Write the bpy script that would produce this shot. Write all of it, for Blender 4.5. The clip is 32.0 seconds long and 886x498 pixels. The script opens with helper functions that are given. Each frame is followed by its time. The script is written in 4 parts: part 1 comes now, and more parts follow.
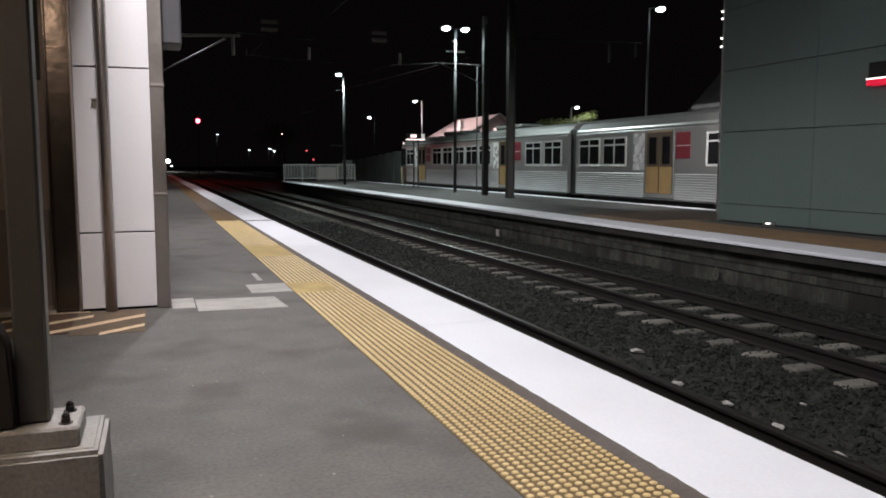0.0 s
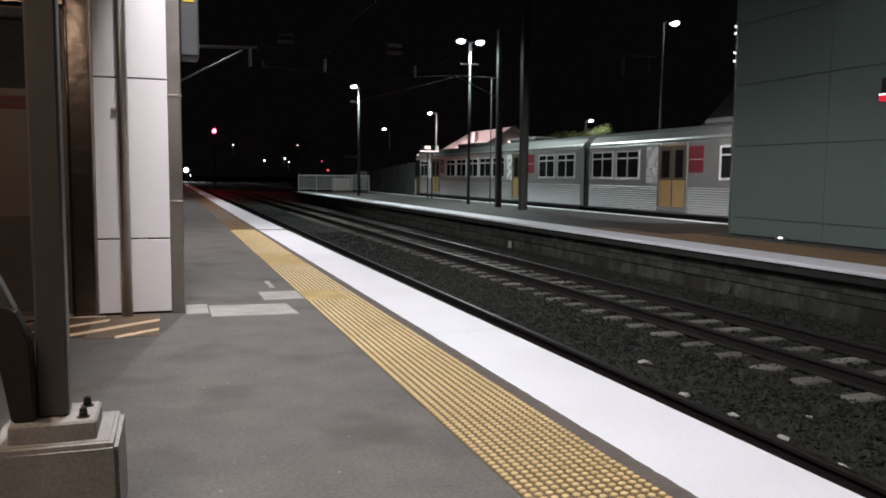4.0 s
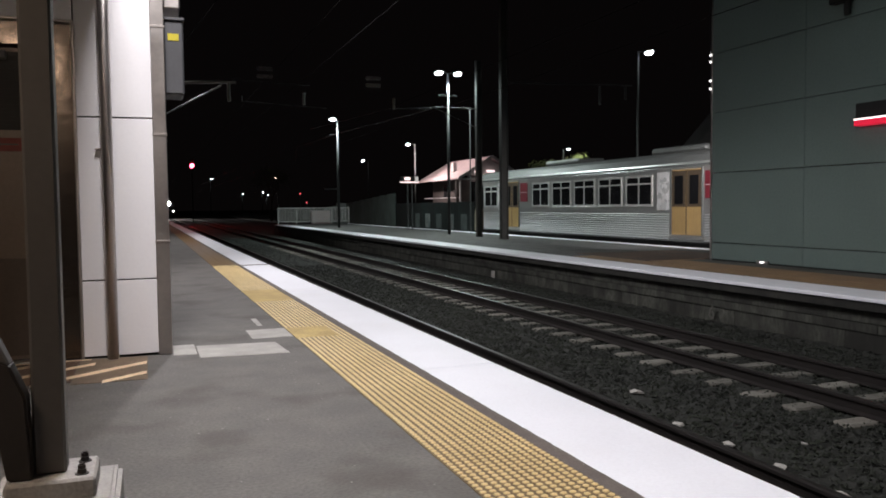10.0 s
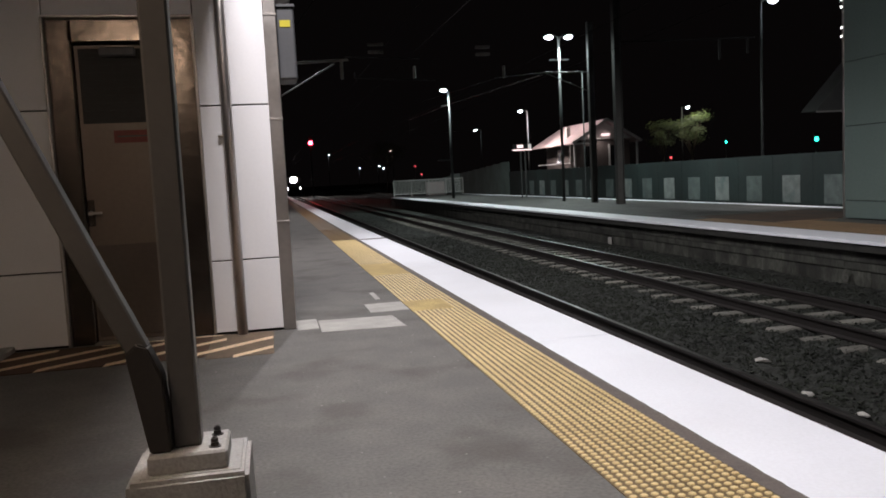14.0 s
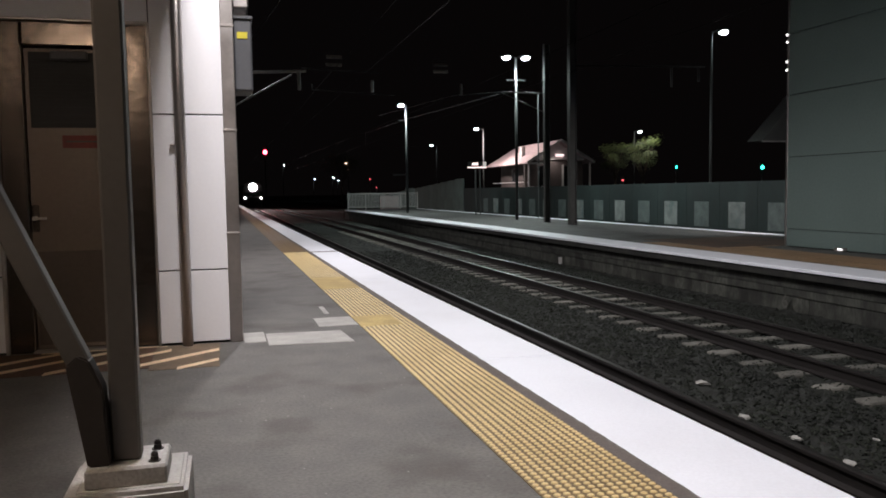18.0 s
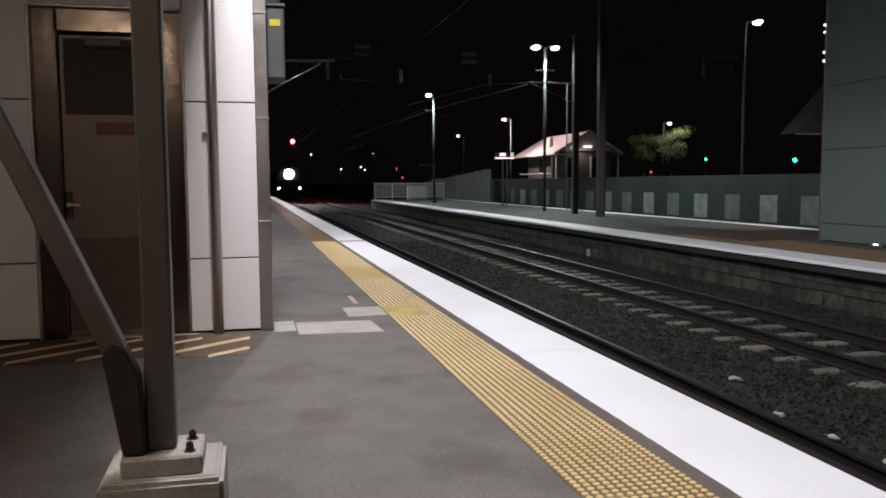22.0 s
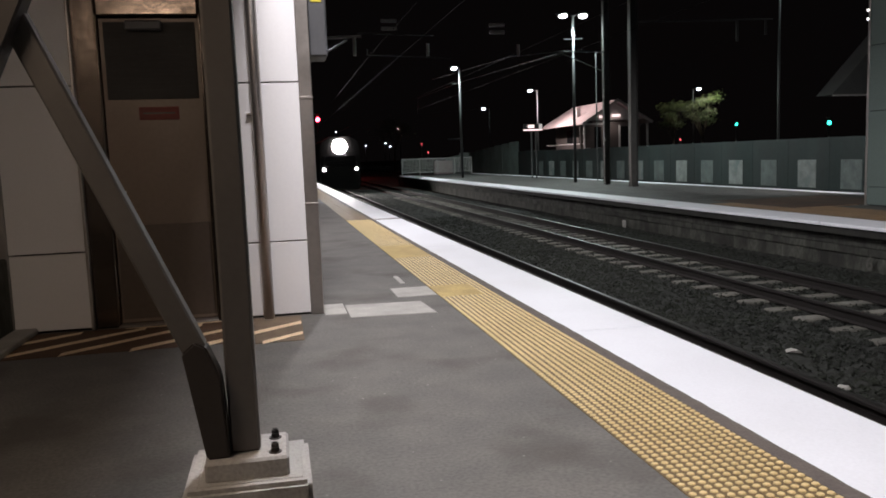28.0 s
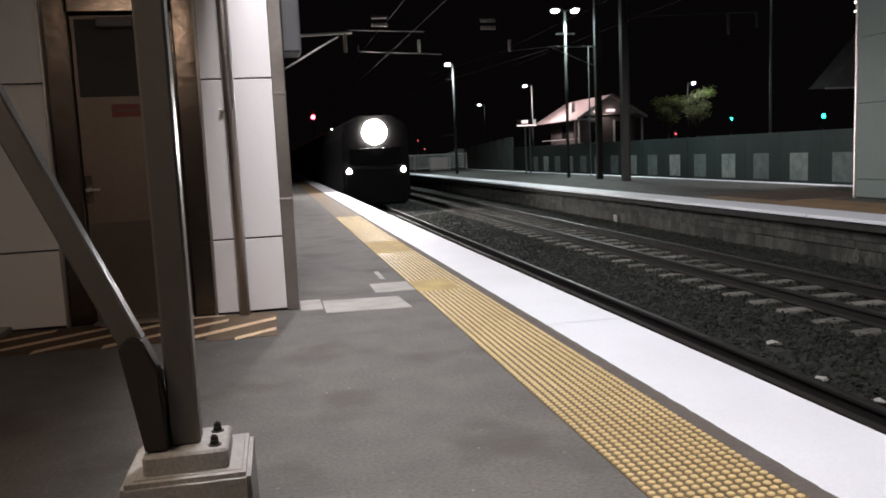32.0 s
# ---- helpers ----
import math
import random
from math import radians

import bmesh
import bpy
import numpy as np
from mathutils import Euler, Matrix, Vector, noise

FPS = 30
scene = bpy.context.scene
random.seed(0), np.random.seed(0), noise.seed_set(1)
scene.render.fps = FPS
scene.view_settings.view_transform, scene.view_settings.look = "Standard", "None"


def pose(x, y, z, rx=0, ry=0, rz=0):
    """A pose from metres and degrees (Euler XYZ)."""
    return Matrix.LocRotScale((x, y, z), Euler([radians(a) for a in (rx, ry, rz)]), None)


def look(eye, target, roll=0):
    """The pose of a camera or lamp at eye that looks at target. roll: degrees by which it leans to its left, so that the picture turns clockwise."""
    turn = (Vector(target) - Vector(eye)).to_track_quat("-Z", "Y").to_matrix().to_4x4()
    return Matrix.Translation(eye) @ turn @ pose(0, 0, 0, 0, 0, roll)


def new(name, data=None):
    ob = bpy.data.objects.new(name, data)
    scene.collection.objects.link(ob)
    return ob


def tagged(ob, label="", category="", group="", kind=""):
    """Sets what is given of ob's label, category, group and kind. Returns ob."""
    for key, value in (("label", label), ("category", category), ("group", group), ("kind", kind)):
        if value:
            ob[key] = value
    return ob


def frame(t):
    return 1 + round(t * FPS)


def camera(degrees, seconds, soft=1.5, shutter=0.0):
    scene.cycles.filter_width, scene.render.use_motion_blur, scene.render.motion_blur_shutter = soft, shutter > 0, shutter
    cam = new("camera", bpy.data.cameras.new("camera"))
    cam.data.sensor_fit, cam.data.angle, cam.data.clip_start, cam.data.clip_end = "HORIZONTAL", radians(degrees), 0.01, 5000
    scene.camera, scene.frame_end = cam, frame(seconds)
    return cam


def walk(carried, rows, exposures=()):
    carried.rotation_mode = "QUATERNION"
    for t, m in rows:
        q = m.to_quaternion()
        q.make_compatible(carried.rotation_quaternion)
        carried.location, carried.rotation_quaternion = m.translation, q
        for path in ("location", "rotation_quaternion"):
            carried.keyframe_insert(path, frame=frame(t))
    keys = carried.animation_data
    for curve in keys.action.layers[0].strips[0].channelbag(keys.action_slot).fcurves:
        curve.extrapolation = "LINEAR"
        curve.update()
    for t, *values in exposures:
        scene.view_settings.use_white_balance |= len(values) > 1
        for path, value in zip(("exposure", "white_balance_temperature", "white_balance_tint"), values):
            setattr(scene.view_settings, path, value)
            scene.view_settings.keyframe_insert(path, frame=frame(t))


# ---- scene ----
cam = camera(57.9, 32.0, soft=1.8)
PATH = [
    (0, (-1.149, 0.955, 1.125), (-0.478, 2.828, 0.921), 0.0),
    (0.5, (-1.185, 0.929, 1.119), (-0.452, 2.78, 0.928), 1.2),
    (1, (-1.21, 0.895, 1.114), (-0.455, 2.735, 0.899), 2.3),
    (1.5, (-1.202, 0.895, 1.116), (-0.399, 2.716, 0.915), 2.1),
    (2, (-1.199, 0.894, 1.108), (-0.381, 2.71, 0.919), 2.0),
    (2.5, (-1.208, 0.891, 1.113), (-0.41, 2.71, 0.888), 2.4),
    (3, (-1.205, 0.894, 1.106), (-0.433, 2.725, 0.879), 1.3),
    (3.5, (-1.179, 0.877, 1.109), (-0.501, 2.746, 0.894), 0.5),
    (4, (-1.15, 0.841, 1.117), (-0.51, 2.728, 0.942), 0.5),
    (4.5, (-1.118, 0.847, 1.112), (-0.522, 2.748, 0.941), 0.1),
    (6.5, (-1.248, 0.892, 1.144), (-0.758, 2.828, 1.025), -1.2),
    (7, (-1.263, 0.902, 1.135), (-0.735, 2.828, 1.031), -0.7),
    (7.5, (-1.276, 0.889, 1.141), (-0.654, 2.787, 1.048), -0.6),
    (8, (-1.287, 0.914, 1.135), (-0.559, 2.774, 1.04), -0.9),
    (8.5, (-1.311, 0.922, 1.127), (-0.625, 2.798, 1.011), -0.4),
    (9, (-1.293, 0.949, 1.125), (-0.6, 2.82, 0.991), -0.6),
    (9.5, (-1.248, 0.933, 1.143), (-0.567, 2.81, 1.029), -0.1),
    (10, (-1.217, 0.916, 1.15), (-0.528, 2.791, 1.049), -0.6),
    (10.5, (-1.201, 0.901, 1.156), (-0.488, 2.766, 1.051), -1.4),
    (11, (-1.199, 0.91, 1.162), (-0.502, 2.783, 1.08), -0.7),
    (11.5, (-1.199, 0.892, 1.161), (-0.56, 2.785, 1.092), -0.4),
    (12, (-1.191, 0.889, 1.17), (-0.559, 2.786, 1.119), -1.0),
    (12.5, (-1.205, 0.9, 1.18), (-0.716, 2.838, 1.114), -2.6),
    (13, (-1.185, 0.891, 1.207), (-0.796, 2.849, 1.087), -1.6),
    (13.5, (-1.189, 0.882, 1.186), (-0.796, 2.838, 1.038), -2.6),
    (15.5, (-1.18, 0.857, 1.191), (-0.672, 2.778, 0.961), -1.7),
    (16, (-1.172, 0.85, 1.188), (-0.53, 2.732, 0.976), -1.9),
    (16.5, (-1.197, 0.848, 1.195), (-0.592, 2.747, 1.026), -1.6),
    (17, (-1.198, 0.841, 1.204), (-0.678, 2.768, 1.077), -1.1),
    (17.5, (-1.19, 0.82, 1.21), (-0.664, 2.745, 1.083), -0.2),
    (18, (-1.181, 0.823, 1.212), (-0.657, 2.748, 1.074), -0.9),
    (18.5, (-1.195, 0.838, 1.216), (-0.698, 2.77, 1.078), -0.8),
    (19, (-1.194, 0.831, 1.215), (-0.714, 2.766, 1.061), -0.7),
    (19.5, (-1.187, 0.886, 1.21), (-0.659, 2.807, 1.029), 0.2),
    (20, (-1.21, 0.891, 1.209), (-0.65, 2.804, 1.051), 0.5),
    (20.5, (-1.209, 0.904, 1.206), (-0.625, 2.808, 1.029), 0.4),
    (21, (-1.203, 0.918, 1.2), (-0.645, 2.832, 1.044), 0.4),
    (21.5, (-1.199, 0.901, 1.207), (-0.671, 2.824, 1.05), -0.0),
    (22, (-1.212, 0.899, 1.209), (-0.75, 2.839, 1.048), -0.4),
    (22.5, (-1.226, 0.906, 1.217), (-0.773, 2.85, 1.087), -0.6),
    (23, (-1.24, 0.899, 1.21), (-0.806, 2.846, 1.066), -0.9),
    (23.5, (-1.261, 0.891, 1.211), (-0.86, 2.844, 1.057), -1.0),
    (24, (-1.294, 0.913, 1.196), (-0.84, 2.849, 0.978), -1.5),
    (24.5, (-1.309, 0.937, 1.194), (-0.957, 2.887, 0.915), -1.1),
    (25, (-1.266, 1.004, 1.225), (-1.094, 2.986, 1.018), -1.7),
    (25.5, (-1.201, 1.053, 1.209), (-0.996, 3.036, 1.045), -0.9),
    (26, (-1.231, 1.103, 1.222), (-0.925, 3.071, 1.043), -1.3),
    (26.5, (-1.315, 1.131, 1.238), (-0.925, 3.086, 1.078), -2.8),
    (28.5, (-1.37, 1.102, 1.222), (-0.966, 3.047, 0.988), -1.7),
    (29, (-1.363, 1.127, 1.212), (-0.921, 3.067, 1.016), -1.8),
    (29.5, (-1.37, 1.139, 1.211), (-0.995, 3.09, 0.986), -2.1),
    (30, (-1.354, 1.134, 1.211), (-1.014, 3.089, 0.962), -2.7),
    (30.5, (-1.325, 1.13, 1.213), (-1.019, 3.094, 0.993), -2.5),
    (31, (-1.259, 1.097, 1.208), (-0.978, 3.064, 0.981), -2.2),
    (31.5, (-1.22, 1.073, 1.201), (-0.907, 3.033, 0.959), -2.3),
    (32, (-1.19, 1.065, 1.209), (-0.792, 3.011, 0.977), -2.6),
]
walk(cam, [(t, look(e, g, r)) for t, e, g, r in PATH])

# world: clear night sky with a trace of town glow
world = bpy.data.worlds.new("night")
scene.world = world
world.use_nodes = True
world.node_tree.nodes["Background"].inputs[0].default_value = (0.020, 0.0155, 0.016, 1)
world.node_tree.nodes["Background"].inputs[1].default_value = 0.10


# ---- lights ----
def spot(name, at, to, power, colour, size=120, blend=0.7, radius=0.15):
    d = bpy.data.lights.new(name, "SPOT")
    d.energy, d.color, d.spot_size, d.spot_blend, d.shadow_soft_size = power, colour, radians(size), blend, radius
    ob = new(name, d)
    ob.matrix_world = look(at, to)
    return ob


COOL, WHITE, WARM = (0.83, 0.96, 0.94), (1.0, 0.96, 0.97), (1.0, 0.88, 0.79)
# unseen lamps assumed along the near platform, above the top of the view
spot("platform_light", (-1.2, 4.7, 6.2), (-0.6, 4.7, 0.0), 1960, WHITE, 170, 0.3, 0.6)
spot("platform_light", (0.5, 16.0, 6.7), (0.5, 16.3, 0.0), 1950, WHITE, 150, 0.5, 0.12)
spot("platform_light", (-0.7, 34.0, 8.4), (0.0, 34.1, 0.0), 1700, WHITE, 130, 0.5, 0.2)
# an unseen dim lamp, added under the canopy to brighten the door zone
spot("canopy_fill_light", (-2.9, 2.5, 3.3), (-2.85, 3.7, 0.0), 265, (1.0, 0.79, 0.61), 168, 1.0, 0.5)
# the lamps of the island platform and of the yard behind it, with two unseen fills
spot("twin_light", (11.7, 36.8, 7.2), (11.6, 36.0, 0), 1750, COOL, 160, 0.5, 0.2)
spot("twin_light", (12.9, 36.8, 7.2), (13.0, 36.0, 0), 1550, COOL, 160, 0.5, 0.2)
spot("mast_light", (10.1, 53.0, 6.8), (10.6, 55.0, 0), 2300, COOL, 150, 0.6, 0.2)
# unseen lamp off the grey building's end, added to brighten the train's side
spot("train_fill_light", (12.3, 17.6, 3.9), (14.72, 23.6, 1.5), 2200, WHITE, 72, 0.9, 0.10)
# unseen lamp over the track, added to brighten the grey cladding
spot("wall_fill_light", (7.0, 5.0, 7.5), (11.5, 9.0, 2.0), 150, (0.80, 1.0, 0.92), 120, 0.9, 0.3)
spot("yard_light", (21.2, 71.0, 6.8), (26.0, 70.5, 4.0), 3200, (1.0, 0.86, 0.84), 160, 0.6, 0.3)
spot("porch_light", (26.8, 65.95, 4.1), (26.8, 66.9, 1.6), 60, (1.0, 0.88, 0.84), 160, 0.7, 0.15)
spot("signal_light", (5.2, 127.4, 7.6), (5.0, 78.0, -1.0), 2000, (1.0, 0.06, 0.05), 32, 0.9, 0.3)
spot("tree_light", (40.1, 73.2, 7.2), (40.1, 74.8, 4.0), 380, (1.0, 0.98, 0.85), 165, 0.6, 0.2)


# ---- materials ----
def material(name, colour, rough=0.6, metal=0.0, spread=0.25, scale=6.0, fine=90.0, bump=0.1, colour2=None,
             stain=0.0, stain_colour=(0.03, 0.028, 0.025), coat=0.0, spec=0.5, speck=0.0, vary=0.12, streak=1.0, piecewise=0.0):
    """A surface with variation at two scales, stains and fine relief."""
    m = bpy.data.materials.new(name)
    m.use_nodes = True
    n, l = m.node_tree.nodes, m.node_tree.links
    b = n["Principled BSDF"]
    co = n.new("ShaderNodeTexCoord").outputs["Object"]
    if streak != 1.0:
        mapping = n.new("ShaderNodeMapping")
        mapping.inputs["Scale"].default_value = (1.0, 1.0, streak)
        l.new(co, mapping.inputs["Vector"])
        co = mapping.outputs["Vector"]
    if piecewise:
        own = n.new("ShaderNodeObjectInfo").outputs["Random"]
        far, shift = n.new("ShaderNodeMath"), n.new("ShaderNodeVectorMath")
        far.operation, far.inputs[1].default_value = "MULTIPLY", 43.0
        l.new(own, far.inputs[0])
        l.new(co, shift.inputs[0])
        l.new(far.outputs["Value"], shift.inputs[1])
        co = shift.outputs["Vector"]
    big, small = n.new("ShaderNodeTexNoise"), n.new("ShaderNodeTexNoise")
    for tex, s in ((big, scale), (small, fine)):
        tex.inputs["Scale"].default_value, tex.inputs["Detail"].default_value = s, 5
        l.new(co, tex.inputs["Vector"])
    ramp = n.new("ShaderNodeValToRGB")
    c2 = colour2 or [c * (1 - spread) for c in colour]
    ramp.color_ramp.elements[0].color, ramp.color_ramp.elements[1].color = (*c2, 1), (*colour, 1)
    ramp.color_ramp.elements[0].position, ramp.color_ramp.elements[1].position = 0.32, 0.68
    mix = n.new("ShaderNodeMix")
    mix.data_type, mix.blend_type = "RGBA", "MULTIPLY"
    mix.inputs["Factor"].default_value = min(1.0, spread * 1.6)
    l.new(big.outputs["Fac"], ramp.inputs["Fac"])
    l.new(ramp.outputs["Color"], mix.inputs["A"])
    grain = n.new("ShaderNodeValToRGB")
    grain.color_ramp.elements[0].position, grain.color_ramp.elements[1].position = 0.3, 0.62
    grain.color_ramp.elements[0].color = (0.45, 0.45, 0.45, 1)
    l.new(small.outputs["Fac"], grain.inputs["Fac"])
    l.new(grain.outputs["Color"], mix.inputs["B"])
    out = mix.outputs["Result"]
    if stain:
        blot = n.new("ShaderNodeTexNoise")
        blot.inputs["Scale"].default_value, blot.inputs["Detail"].default_value = scale * 0.45, 7
        l.new(co, blot.inputs["Vector"])
        edge = n.new("ShaderNodeValToRGB")
        edge.color_ramp.elements[0].position, edge.color_ramp.elements[1].position = 0.52, 0.68
        edge.color_ramp.elements[1].color = (stain, stain, stain, 1)
        l.new(blot.outputs["Fac"], edge.inputs["Fac"])
        over = n.new("ShaderNodeMix")
        over.data_type = "RGBA"
        l.new(edge.outputs["Color"], over.inputs["Factor"])
        l.new(out, over.inputs["A"])
        over.inputs["B"].default_value = (*stain_colour, 1)
        out = over.outputs["Result"]
    if speck:
        dots = n.new("ShaderNodeTexVoronoi")
        dots.inputs["Scale"].default_value = 16
        l.new(co, dots.inputs["Vector"])
        cut = n.new("ShaderNodeValToRGB")
        cut.color_ramp.elements[0].position, cut.color_ramp.elements[1].position = 0.05, 0.13
        cut.color_ramp.elements[0].color, cut.color_ramp.elements[1].color = (speck, speck, speck, 1), (0, 0, 0, 1)
        l.new(dots.outputs["Distance"], cut.inputs["Fac"])
        pick = n.new("ShaderNodeMath")
        pick.operation, pick.use_clamp = "MULTIPLY_ADD", True
        sep = n.new("ShaderNodeSeparateColor")
        l.new(dots.outputs["Color"], sep.inputs["Color"])
        pick.inputs[1].default_value, pick.inputs[2].default_value = 8.0, -6.6
        l.new(sep.outputs["Red"], pick.inputs[0])
        both = n.new("ShaderNodeMath")
        both.operation = "MULTIPLY"
        l.new(cut.outputs["Color"], both.inputs[0])
        l.new(pick.outputs["Value"], both.inputs[1])
        pale = n.new("ShaderNodeMix")
        pale.data_type = "RGBA"
        pale.inputs["B"].default_value = (0.42, 0.41, 0.39, 1)
        l.new(both.outputs["Value"], pale.inputs["Factor"])
        l.new(out, pale.inputs["A"])
        out = pale.outputs["Result"]
    if piecewise:
        tint, tone = n.new("ShaderNodeMapRange"), n.new("ShaderNodeMix")
        tint.inputs["To Min"].default_value, tint.inputs["To Max"].default_value = 1 - piecewise, 1 + piecewise * 0.5
        l.new(own, tint.inputs["Value"])
        tone.data_type, tone.blend_type = "RGBA", "MULTIPLY"
        tone.inputs["Factor"].default_value = 1.0
        l.new(out, tone.inputs["A"])
        l.new(tint.outputs["Result"], tone.inputs["B"])
        out = tone.outputs["Result"]
    l.new(out, b.inputs["Base Color"])
    b.inputs["Roughness"].default_value, b.inputs["Metallic"].default_value = rough, metal
    b.inputs["Coat Weight"].default_value, b.inputs["Specular IOR Level"].default_value = coat, spec
    rr = n.new("ShaderNodeMapRange")
    rr.inputs["To Min"].default_value, rr.inputs["To Max"].default_value = max(0.03, rough - vary), min(1, rough + vary)
    l.new(big.outputs["Fac"], rr.inputs["Value"])
    l.new(rr.outputs["Result"], b.inputs["Roughness"])
    if bump:
        bp = n.new("ShaderNodeBump")
        bp.inputs["Strength"].default_value, bp.inputs["Distance"].default_value = bump, 0.01
        l.new(small.outputs["Fac"], bp.inputs["Height"])
        l.new(bp.outputs["Normal"], b.inputs["Normal"])
    return m


def glow(name, colour, strength):
    m = bpy.data.materials.new(name)
    m.use_nodes = True
    b = m.node_tree.nodes["Principled BSDF"]
    b.inputs["Base Color"].default_value = (*colour, 1)
    b.inputs["Emission Color"].default_value = (*colour, 1)
    b.inputs["Emission Strength"].default_value = strength
    b.inputs["Roughness"].default_value = 0.3
    return m


